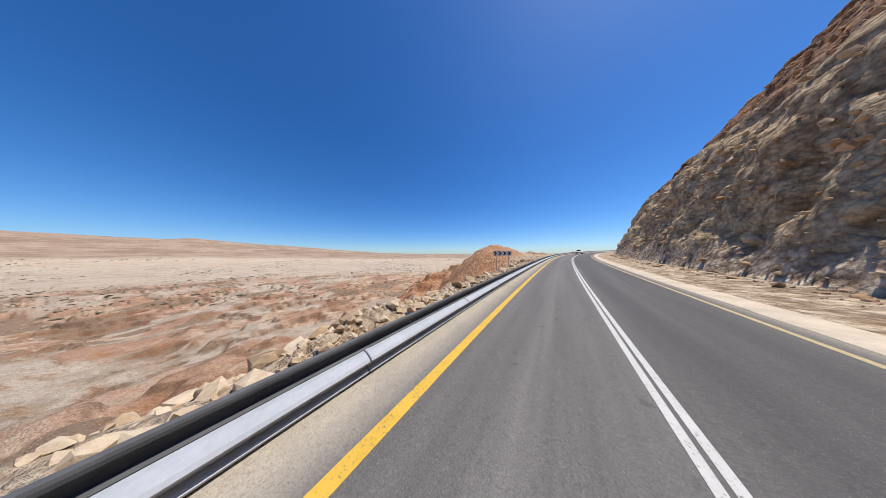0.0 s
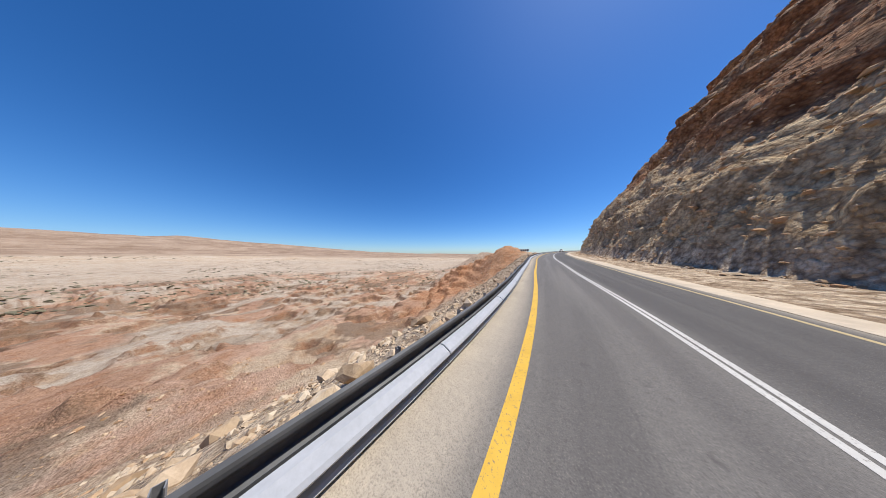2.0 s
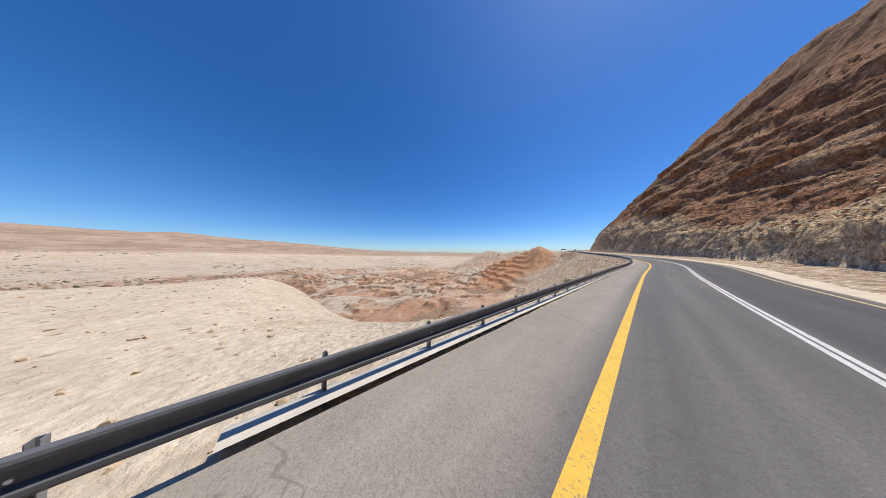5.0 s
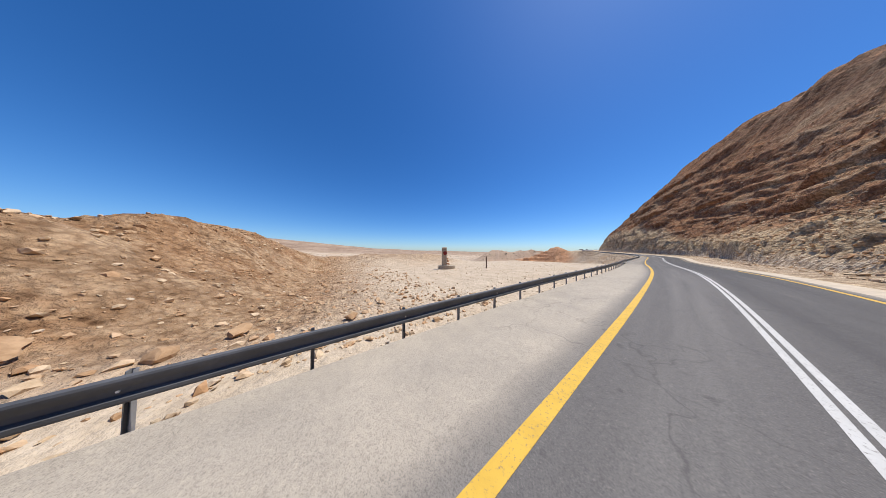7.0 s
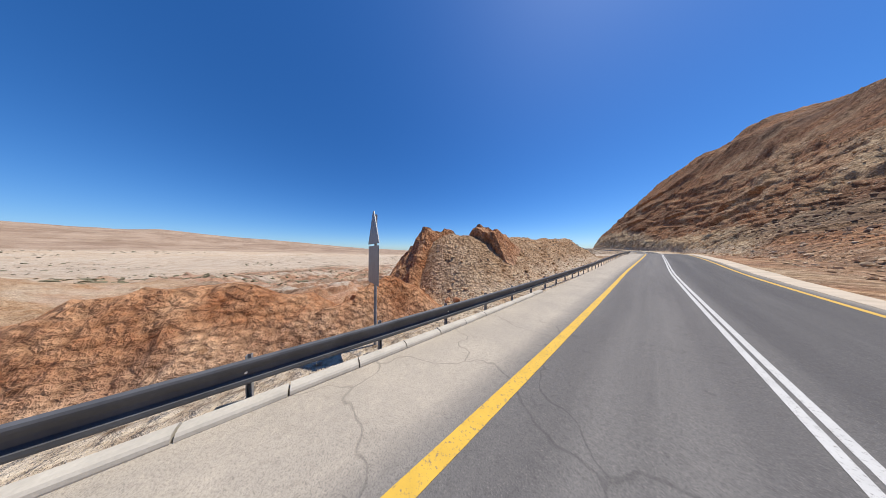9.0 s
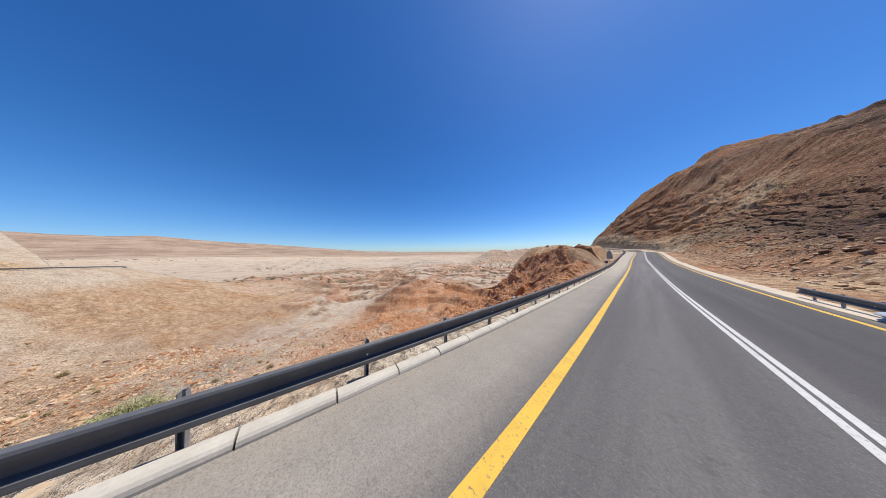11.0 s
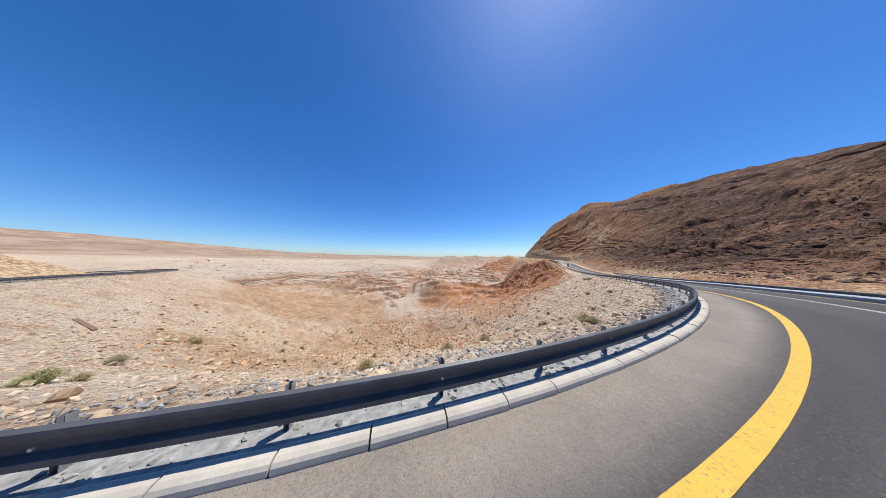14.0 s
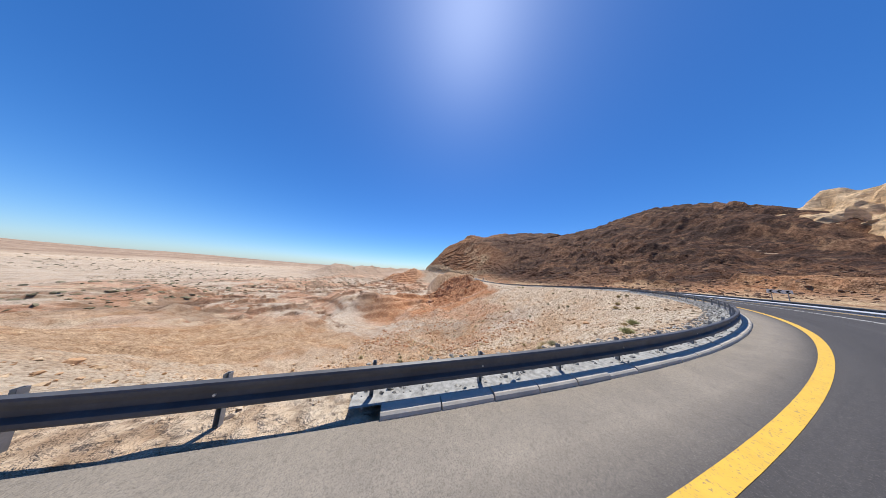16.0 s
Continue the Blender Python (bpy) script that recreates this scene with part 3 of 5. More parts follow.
gx, gy = np.meshgrid(axis(-130, 175, 0.9, 4300), axis(-60, 330, 0.9, 4300))
J, S, GT = near_road(gx, gy)
zv = valley_height(gx, gy, J, S, GT)
zr = LINE[J, 2] - 0.14
zh = LINE[J, 2] + np.maximum(hill_height(FOOT[J], HILL_T[J], -S) - 1.6, -0.25)
on_hill = step01(-S, FOOT[J] - 0.5, FOOT[J] + 0.5)
GZ = np.where(S > L_EDGE[J] - 0.2, zv, np.where(S > R_EDGE[J] - 1.0, zr, zr + (zh - zr) * on_hill))
FARM = np.hypot(gx - 40, gy - 100)


def box3(a):
    """Mean of each grid value and its eight neighbours."""
    a = (a + np.roll(a, 1, 0) + np.roll(a, -1, 0)) / 3
    return (a + np.roll(a, 1, 1) + np.roll(a, -1, 1)) / 3


# ease the ground where two stretches of the road are equally near
seam = np.zeros(gx.shape)
seam[:, 1:] += np.abs(np.diff(J.astype(float), axis=1)) > 25
seam[1:, :] += np.abs(np.diff(J.astype(float), axis=0)) > 25
seam = np.clip(seam, 0, 1) * (S > 25) * (FARM < 420)
eased = GZ
for _ in range(60):
    seam, eased = box3(seam), box3(eased)
seam = np.clip(seam * 14, 0, 1)
GZ = GZ + (eased - GZ) * seam
plain_far = -40 + far_rim(gx, gy)
GZ = np.where(S < 0, GZ + (plain_far - GZ) * step01(-S, 300, 700), GZ)
D = np.clip(S - L_EDGE[J], 0, None)
PAD = step01(GT, 4.6, 5.2) * (1 - step01(GT, 7.9, 8.6)) * (1 - step01(D, 26, 44))
SLOPE = np.hypot(np.gradient(GZ, gx[0], axis=1), np.gradient(GZ, gy[:, 0], axis=0))
scarp = step01(SLOPE, 0.42, 0.95) * step01(D, 24, 36) * (1 - step01(FARM, 600, 900)) * (S > 0)
near_bowl = step01(GT, 9.6, 10.4) * (1 - step01(D, 42, 70))
badland = step01(D + 9 * fbm(gx, gy, 13, 4, 66), 22, 36) * (1 - 0.5 * near_bowl) * (1 - step01(FARM, 420, 560)) * (1 - 0.9 * PAD)
flow = np.abs(fbm(gx, gy, 120, 3, 61))
wash = np.clip(step01(FARM, 430, 540) * (1 - step01(FARM, 900, 1250)) * (0.75 + 0.5 * fbm(gx, gy, 150, 3, 62)) + (1 - step01(flow, 0.04, 0.11)) * badland, 0, 1)
gully_line = [(-34, -8), (-44, 22), (-58, 62), (-84, 100), (-116, 140)]
gully_far = np.full(gx.shape, 1e9)
for (ax, ay), (bx, by) in zip(gully_line[:-1], gully_line[1:]):
    u = np.clip(((gx - ax) * (bx - ax) + (gy - ay) * (by - ay)) / ((bx - ax) ** 2 + (by - ay) ** 2), 0, 1)
    gully_far = np.minimum(gully_far, np.hypot(gx - ax - u * (bx - ax), gy - ay - u * (by - ay)))
wash = np.maximum(wash, 0.9 * (1 - step01(gully_far + 3.5 * fbm(gx, gy, 10, 4, 65), 4.0, 8.5)))
redden = step01(GT, 8.3, 8.7) * (1 - step01(GT + 0.5 * fbm(gx, gy, 12, 4, 112), 10.3, 10.8)) * step01(D, 4, 9) * (1 - step01(D, 52, 88)) * step01(fbm(gx, gy, 14, 3, 64), -0.75, -0.1)
redden = np.maximum(redden, 0.22 * step01(FARM, 380, 480) * (1 - step01(FARM, 900, 1100)) * step01(np.degrees(np.arctan2(gx, gy)), -6, 3) * step01(fbm(gx, gy, 120, 4, 67), -0.3, 0.2))
redden = np.maximum(redden, 0.62 * step01(D, 34, 56) * (1 - step01(D, 130, 180)) * step01(GT, 7.7, 8.4) * (1 - step01(GT, 9.4, 10.2)) * step01(fbm(gx, gy, 24, 4, 70), -0.35, 0.2))
redden = np.maximum(redden, 0.8 * step01(np.exp(-((gx - 98) / 36) ** 2 - ((gy - 300) / 60) ** 2) + 0.25 * fbm(gx, gy, 16, 4, 46), 0.22, 0.5) * step01(D, 6, 14))
redden = np.maximum(redden, 0.55 * step01(GT, 10.2, 10.9) * (1 - step01(GT, 15.5, 17)) * step01(D, 12, 20) * (1 - step01(D, 46, 66)) * step01(fbm(gx, gy, 20, 4, 110) + 0.25 * fbm(gx, gy, 4, 3, 111), -0.12, 0.22) * (1 - wash))
heap = step01(GT + 0.004 * D, 6.8, 7.1) * (1 - step01(GT, 8.5, 8.9)) * step01(D, 1, 4) * (1 - step01(D, 24, 40))
heap = np.maximum(heap, step01(GT, 5.7, 6.3) * (1 - step01(GT, 8.5, 8.9)) * np.exp(-((D - 31) / 8) ** 2))
heap = np.maximum(heap, 0.85 * near_bowl * step01(D, 8, 15) * step01(fbm(gx, gy, 30, 5, 69), -0.2, 0.12))
deep = step01(D + 9 * fbm(gx, gy, 15, 4, 68), 28, 42) * (1 - 0.6 * near_bowl)
AZ = np.degrees(np.arctan2(gx, gy))
mesas = np.maximum(step01(FARM, 1250, 1700), 0.85 * step01(FARM, 430, 560) * step01(AZ, -14, 14) * (1 - step01(AZ, 40, 55)))
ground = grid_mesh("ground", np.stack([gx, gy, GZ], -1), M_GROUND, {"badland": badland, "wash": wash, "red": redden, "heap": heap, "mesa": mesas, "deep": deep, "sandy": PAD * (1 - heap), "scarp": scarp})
tagged(ground, "pale stony desert ground with red-brown eroded beds", "ground", kind="structure")

# ---- carriageway ----
lanes = np.linspace(0, 1, 25)
offs, track, dust = [], [], []
for u in lanes:
    offs.append(R_EDGE + (L_EDGE - R_EDGE) * u)
o = np.stack(offs, 1)
mid1, mid2 = (Y_OFF + W_OFF) / 2, (W_OFF + R_LINE) / 2
tr = sum(np.exp(-((o - (m + k)[:, None]) / 0.42) ** 2) for m in (mid1, mid2) for k in (-0.85, 0.85))
du = np.clip((o - Y_OFF[:, None] - 0.05) / 0.6, 0, 1) * 0.95 + np.clip((R_LINE[:, None] - 0.1 - o) / 0.5, 0, 1) * 0.8
road = strip("road", offs, [0.0] * 25, M_ASPHALT, attrs={"across": o, "along": np.repeat(np.arange(NS)[:, None] * 1.0, 25, 1), "track": np.clip(tr, 0, 1), "dust": du * (1 - 0.45 * step01(TIME, 9, 10.5) - 0.5 * step01(TIME, 2.3, 3.2) * (1 - step01(TIME, 4.8, 6)))[:, None],
                                                                        "tar": np.repeat(step01(TIME, 11.8, 13.4)[:, None], 25, 1), "fresh": np.clip((W_OFF[:, None] - o) / 0.5, 0, 1) * 0.8 + (0.50 * step01(TIME, 9.0, 10.8) + 0.4 * step01(TIME, 12.0, 13.5) + 0.5 * step01(TIME, 1.5, 3) * (1 - step01(TIME, 5, 6.5)))[:, None]})
tagged(road, "worn grey two-lane asphalt road with dusty edges", "road", kind="structure")


def painted(name, off, w, material, label, i0=0, i1=None):
    ob = strip(name, [off - w / 2, off + w / 2], [0.005, 0.005], material, i0, i1)
    return tagged(ob, label, "road marking", kind="structure")


painted("edge_line", Y_OFF, 0.20, M_YELLOW, "worn yellow painted road edge line")
painted("edge_line", R_LINE, 0.13, M_DUSTY, "dust-covered yellow line along the far verge", i1=at(5.5))
painted("edge_line", R_LINE, 0.16, M_YELLOW, "faded yellow painted line along the far verge", i0=at(5.5))
painted("centre_line", W_OFF - 0.08, 0.105, M_WHITE, "worn white painted centre line", i1=at(6.0))
painted("centre_line", W_OFF + 0.08, 0.105, M_WHITE, "worn white painted centre line", i1=at(6.0))
painted("centre_line", W_OFF - 0.08, 0.105, M_WHITE, "worn white painted centre line", i0=at(6.0))
painted("centre_line", W_OFF + 0.08, 0.105, M_WHITE, "worn white painted centre line", i0=at(6.0))

verge_wide = keyed(TIME, [(-4, 0.8), (1, 1.0), (3, 1.3), (6, 1.0), (9, 0.8), (16, 0.8)]) * (1 + 0.25 * fbm(np.arange(NS) * 1.0, np.zeros(NS), 6, 3, 90))
verge_strip = strip("verge", [R_EDGE + 0.08 * fbm(np.arange(NS) * 1.0, np.ones(NS), 3, 3, 92), R_EDGE - 0.15, R_EDGE - verge_wide, R_EDGE - verge_wide - 0.3], [0.006, 0.03, 0.03, -0.12], M_VERGE)
tagged(verge_strip, "pale sandy verge between asphalt and scree", "verge", kind="structure")

# ---- the cut and the hill over the road ----
ARC = np.arange(NS) * 1.0
I_END = NS - 1
rows_i = np.arange(0, I_END, 0.5)
ji = rows_i.astype(int)
fi = (rows_i - ji)[:, None]
BP = LINE[ji] * (1 - fi) + LINE[np.minimum(ji + 1, NS - 1)] * fi
BN = -(VALLEY[ji] * (1 - fi) + VALLEY[np.minimum(ji + 1, NS - 1)] * fi)
SAMPLE = np.arange(NS)
foot_r, time_r, edge_r = (np.interp(rows_i, SAMPLE, a) for a in (FOOT, TIME, R_EDGE))
hill_r = np.stack([np.interp(rows_i, SAMPLE, HILL_T[:, k]) for k in range(6)], 1)
lat_u = np.concatenate([np.linspace(-3.2, 0, 9)[:-1], np.linspace(0, 12, 65)[:-1], np.linspace(12, 34, 61)[:-1], np.linspace(34, 90, 57)[:-1], np.linspace(90, 235, 76)])
SS = foot_r[:, None] + lat_u[None, :]
HH = hill_height(foot_r[:, None] + 0 * SS, hill_r[:, None, :] + 0 * SS[..., None], SS)
TT = time_r[:, None] + 0 * SS
AA = np.repeat(rows_i[:, None], len(lat_u), 1)
foot_lat = foot_r[:, None]
edge_lat = -edge_r[:, None]
# verge between asphalt and rock
verge = np.clip((SS - foot_lat) / np.maximum(foot_lat - edge_lat, 0.5) + 1, 0, 1)
SS = np.where(lat_u[None, :] < 0, edge_lat - 0.05 + (foot_lat - edge_lat + 0.05) * (1 + lat_u[None, :] / 3.2), SS)
steepness = np.gradient(HH, axis=1) / np.maximum(np.gradient(SS, axis=1), 0.05)
rocky = step01(HH, 0.3, 3.5)
UP = HH * (1 - step01(SS, 22, 46)) + (SS * 0.8) * step01(SS, 22, 46)      # along the face: height on the cut, distance on the hill
lump = fbm(AA + 3 * fbm(AA, UP, 9, 2, 71), UP * 1.4, 7.0, 5, 72, 0.55, ridge=True)
facet = fbm(AA, UP * 1.3 + AA * 0.2, 3.4, 3, 73, 0.6)
BED = HH - 0.42 * AA + 3.0 * fbm(AA, HH, 26, 3, 74)
ledge = (BED / 13.0) % 1
ledge = step01(ledge, 0.0, 0.16) - ledge
cleft = step01(fbm(AA + 1.5 * fbm(AA, HH, 5, 2, 81), HH * 0.22, 6.5, 3, 82, ridge=True), 0.45, 0.85) * (1 - step01(HH, 7, 13)) * step01(HH, 0.4, 2)
crag = np.abs(fbm(AA + UP * 0.3, UP * 1.1 - AA * 0.2, 4.0, 3, 79, 0.6)) * 2 - 0.6
chip = fbm(AA + UP * 0.3, UP * 1.1, 2.1, 2, 80, 0.6, ridge=True)
big = fbm(AA + 6 * fbm(AA, UP, 14, 3, 121), UP * 1.25 - 0.35 * AA * (1 - step01(SS, 22, 46)), 17, 4, 122, 0.55, ridge=True)
push = rocky * (1.7 * big * step01(HH, 3, 9) + 0.25 * chip * (1 - step01(TT, 5, 6)) + 0.85 * lump + 0.40 * facet + 0.35 * crag - 1.5 * cleft + 3.0 * ledge * step01(fbm(AA, HH, 22, 4, 83), 0.0, 0.30) * step01(HH, 8, 15) * (1 - step01(SS, 60, 95)) * (1 - step01(TT, 3.2, 4.6))) * np.clip(1.4 - SS / 90, 0.45, 1.1)
gully = fbm(AA, 0 * AA + SS * 0.15, 16, 4, 75, ridge=True)
lift = rocky * (0.10 * chip * (1 - step01(TT, 5, 6)) + 0.9 * fbm(AA, SS, 5, 4, 76) + 0.8 * gully * step01(SS, 22, 55)) + (1 - rocky) * step01(lat_u, -1.4, 0.8)[None, :] * (0.25 + 0.16 * fbm(AA, SS, 2.0, 4, 77))
tor = 7.0 * step01(TT + 0.12 * fbm(AA, SS, 6, 3, 85), -1.3, -1.1) * (1 - step01(TT, -0.5, 0.6)) * step01(SS, 84, 92) * (1 - step01(SS, 112, 135)) * (0.9 + 0.3 * fbm(AA, SS, 7, 3, 86))
lift = lift + tor + 1.5 * step01(TT, 5.5, 7.5) * step01(HH, 4, 9) * fbm(AA, SS, 8, 4, 87, 0.6, ridge=True)
lift = lift + step01(SS, 30, 65) * (3.6 * fbm(AA, SS, 40, 4, 95, 0.55, ridge=True) + 1.8 * fbm(AA, SS, 13, 4, 96, 0.6, ridge=True) + 0.7 * fbm(AA, SS, 4.5, 3, 97, 0.6, ridge=True))
crag_top = step01(fbm(AA + 0.5 * SS, SS, 20, 4, 98, 0.6), 0.10, 0.20) * step01(SS, 26, 45) * step01(TT, 0, 2)
lift = lift + crag_top * (2.3 + 1.2 * fbm(AA, SS, 5, 3, 99, 0.6))
S2 = SS - push * 0.8
cv = np.zeros((*SS.shape, 3))
cv[..., :2] = BP[:, None, :2] + BN[:, None, :] * S2[..., None]
cv[..., 2] = BP[:, None, 2] + HH + lift + push * 0.25 - 0.02 * (lat_u[None, :] < -3)
rust = np.maximum(step01(HH, 3.5 + 5 * (1 - step01(TT, 0.2, 2.0)), 11 + 8 * (1 - step01(TT, 0.2, 2.0))), 0.75 * step01(TT, 5, 7) * (1 - step01(TT, 16, 18))) * (0.7 + 0.3 * fbm(AA, HH, 30, 3, 78))
varnish = keyed(TT, [(4.2, 0), (5.5, 0.55), (7.2, 1), (12.5, 1), (14, 0.8), (17, 0.0)]) * step01(HH + 2.5 * fbm(AA, HH, 12, 3, 84), 1.5 - 1.2 * step01(TT, 9, 10), 6 - 3 * step01(TT, 9, 10))
varnish = np.maximum(varnish, 0.95 * step01(SS + 14 * fbm(AA, SS, 30, 4, 88), 42, 74) * step01(TT, -0.2, 2.2))
scree = (1 - step01(HH, 0.6, 3.2)) * (1 - 0.8 * step01(TT, 5, 7))
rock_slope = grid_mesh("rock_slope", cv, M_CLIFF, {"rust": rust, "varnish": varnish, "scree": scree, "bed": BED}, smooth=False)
late = np.repeat(time_r[:-1] > -90, len(lat_u) - 1)
rock_slope.data.polygons.foreach_set("use_smooth", late)
tagged(rock_slope, "rough brown and grey-green cut rock face rising to a dark hill", "cliff", kind="structure")


# ---- the jagged red knob beside the road ----
ka, kd = np.meshgrid(np.arange(at(8.15), at(10.1), 0.33), np.arange(2.2, 46, 0.33), indexing="ij")
kj = np.clip(ka.astype(int), 0, NS - 2)
kf = ka - kj
k_off = np.interp(ka, SAMPLE, L_EDGE) + kd
kx = LINE[kj, 0] * (1 - kf) + LINE[kj + 1, 0] * kf + VALLEY[kj, 0] * k_off
ky = LINE[kj, 1] * (1 - kf) + LINE[kj + 1, 1] * kf + VALLEY[kj, 1] * k_off
kt = np.interp(ka, SAMPLE, TIME)
kz = valley_height(kx, ky, kj, k_off, kt)
rim = step01(ka, ka.min(), ka.min() + 6) * (1 - step01(ka, ka.max() - 12, ka.max())) * step01(kd, 2.2, 6) * (1 - step01(kd, 34, 46))
jag = fbm(kx + 2 * fbm(kx, ky, 5, 2, 101), ky, 7.0, 5, 102, 0.6, ridge=True)
spur = fbm(ka, kd * 0.35, 9.0, 4, 103, 0.55, ridge=True)
cave = step01(fbm(kx, ky, 6.5, 2, 104), 0.22, 0.42)
crisp = fbm(kx, ky, 1.5, 3, 105, 0.65, ridge=True)
kz = kz - 0.55 + rim * (4.3 * np.exp(-((kd - 15) / 14.0) ** 2) * step01(kt, 8.65, 8.95) * (1 - step01(kt, 9.1, 9.7)) + 0.75 + 1.25 * (jag + 0.25) + 0.9 * spur + 0.36 * crisp - 1.7 * cave)
slide = rim * (0.9 * jag + 0.35 * crisp - 1.2 * cave)
kv = np.stack([kx - VALLEY[kj, 0] * slide * 0.3 - TAN[kj, 0] * slide * -0.7, ky - VALLEY[kj, 1] * slide * 0.3 - TAN[kj, 1] * slide * -0.7, kz], -1)
red_knob = grid_mesh("red_rock_knob", kv, M_GROUND, {"badland": 0 * kz, "wash": 0 * kz, "red": np.clip(0.35 + rim, 0, 1), "heap": 0 * kz, "mesa": 0 * kz, "deep": 0 * kz, "sandy": 0 * kz, "scarp": 0 * kz}, smooth=False, flip=True)
tagged(red_knob, "jagged orange-red rock knob with dark hollows above the guardrail", "rock outcrop", kind="structure")


# ---- the buff sandstone knoll beyond the dark hill ----
def sandstone_knoll(x, y, r, h):
    bm = bmesh.new()
    bmesh.ops.create_icosphere(bm, subdivisions=6, radius=1.0)
    for v in bm.verts:
        p = v.co.copy()
        p.z = max(p.z, -0.35)
        flat = max(p.xy.length, 1e-6)
        wide = 1.15 * (1 - max(p.z, 0)) ** 0.6 / flat
        q = Vector((p.x * r * wide, p.y * r * wide, p.z * h))
        big = noise.fractal(q / 19, 0.9, 2.1, 3)
        bed = ((q.z + 2.5 * noise.noise(q / 14) + 0.10 * q.x) / 6.5) % 1
        shelf = min(bed / 0.25, 1.0) - bed
        k = 1 + 0.11 * big + 0.03 * (shelf - 0.4) + 0.07 * noise.fractal(q / 9, 0.9, 2.0, 3) + 0.035 * noise.fractal(q / 3, 0.8, 2.0, 2)
        v.co = Vector((q.x * k, q.y * k, q.z * (1 + 0.22 * big) + 0.8 * noise.noise(q / 5)))
    me = bpy.data.meshes.new("sandstone_knoll")
    bm.to_mesh(me)
    bm.free()
    me.materials.append(M_SANDSTONE)
    ob = new("sandstone_knoll", me)
    ob.matrix_world = Matrix.Translation((x, y, 8))
    return tagged(ob, "lumpy buff sandstone knoll with bedded ledges", "rock outcrop", kind="structure")


def sandstone_material():
    m, t, b = mat("buff_sandstone", 0.95, 0, 0.15)
    n = Net(t)
    a, f, g = n.noise(0.12, 6, 0.6), n.noise(0.8, 6, 0.65), n.noise(4.0, 5, 0.7)
    bed = n.noise(0.5, 5, 0.6, squash=(0.15, 0.15, 1.6), distort=0.4)
    c = n.mix(n.ramp(a, [(0.4, 0.0), (0.6, 1.0)]), (0.62, 0.42, 0.23), (0.74, 0.54, 0.33))
    c = n.mix(n.ramp(bed, [(0.48, 0.0), (0.58, 0.6)]), c, (0.40, 0.27, 0.16))
    c = n.mix(n.ramp(f, [(0.36, 0.55), (0.5, 0.0)]), c, (0.30, 0.20, 0.12))
    t.links.new(c, b.inputs["Base Color"])
    n.bump(b, n.math("ADD", f, n.math("MULTIPLY", g, 0.4)), 1.0, 0.6)
    return m


M_SANDSTONE = sandstone_material()
sandstone_knoll(150, -128, 55, 58)

# ---- helpers for things ----
def thing(name, p, label, category, group="", kind="", rz=0.0):
    ob = new(name)
    ob.empty_display_size = 0.3
    ob.matrix_world = Matrix.Translation(p) @ Matrix.Rotation(rz, 4, "Z")
    return tagged(ob, label, category, group, kind)


def mesh_of(name, bm, material, smooth=False):
    me = bpy.data.meshes.new(name)
    bm.to_mesh(me)
    bm.free()
    me.materials.append(material)
    for f in me.polygons:
        f.use_smooth = smooth
    return me


def part(name, bm, material, parent, label="", smooth=False):
    ob = new(name, mesh_of(name, bm, material, smooth))
    ob.parent = parent
    return tagged(ob, label)


def shared(name, me, parent, m=None, label=""):
    ob = new(name, me)
    ob.parent = parent
    if m is not None:
        ob.matrix_local = m
    return tagged(ob, label)


def box_bm(sx, sy, sz, at_=(0, 0, 0), bevel=0.0, bm=None):
    """A box whose base centre stands at at_."""
    own = bmesh.new()
    bmesh.ops.create_cube(own, size=1.0, matrix=Matrix.Translation((at_[0], at_[1], at_[2] + sz / 2)) @ Matrix.Diagonal((sx, sy, sz, 1)))
    if bevel:
        bmesh.ops.bevel(own, geom=own.edges[:], offset=bevel, segments=1, affect="EDGES")
    if bm is None:
        return own
    tmp = bpy.data.meshes.new("tmp")
    own.to_mesh(tmp)
    own.free()
    bm.from_mesh(tmp)
    bpy.data.meshes.remove(tmp)
    return bm


def tube_bm(points, radii, sides=8):
    bm = bmesh.new()
    rings = []
    for k, p in enumerate(points):
        p = Vector(p)
        a = Vector(points[max(k - 1, 0)])
        b = Vector(points[min(k + 1, len(points) - 1)])
        q = (b - a).to_track_quat("Z", "Y")
        rings.append([bm.verts.new(p + q @ Vector((math.cos(2 * math.pi * s / sides), math.sin(2 * math.pi * s / sides), 0)) * radii[k]) for s in range(sides)])
    for r0, r1 in zip(rings[:-1], rings[1:]):
        for s in range(sides):
            bm.faces.new((r0[s], r0[(s + 1) % sides], r1[(s + 1) % sides], r1[s]))
    bm.faces.new(rings[0][::-1])
    bm.faces.new(rings[-1])
    return bm


def sweep_bm(profile, i0, i1, off, step=1.0, closed=True, dz=0.0):
    """A profile (sideways to the valley, up) swept along the road between samples i0 and i1."""
    bm = bmesh.new()
    n = max(2, int(round((i1 - i0) / step)) + 1)
    rings = []
    for i in np.linspace(i0, i1, n):
        o = float(np.interp(i, np.arange(NS), off)) if isinstance(off, np.ndarray) else off
        rings.append([bm.verts.new(beside(i, o + a, b + dz)) for a, b in profile])
    m = len(profile)
    for r0, r1 in zip(rings[:-1], rings[1:]):
        for s in range(m if closed else m - 1):
            bm.faces.new((r0[s], r0[(s + 1) % m], r1[(s + 1) % m], r1[s]))
    if closed:
        bm.faces.new(rings[0][::-1])
        bm.faces.new(rings[-1])
    bmesh.ops.recalc_face_normals(bm, faces=bm.faces[:])
    return bm


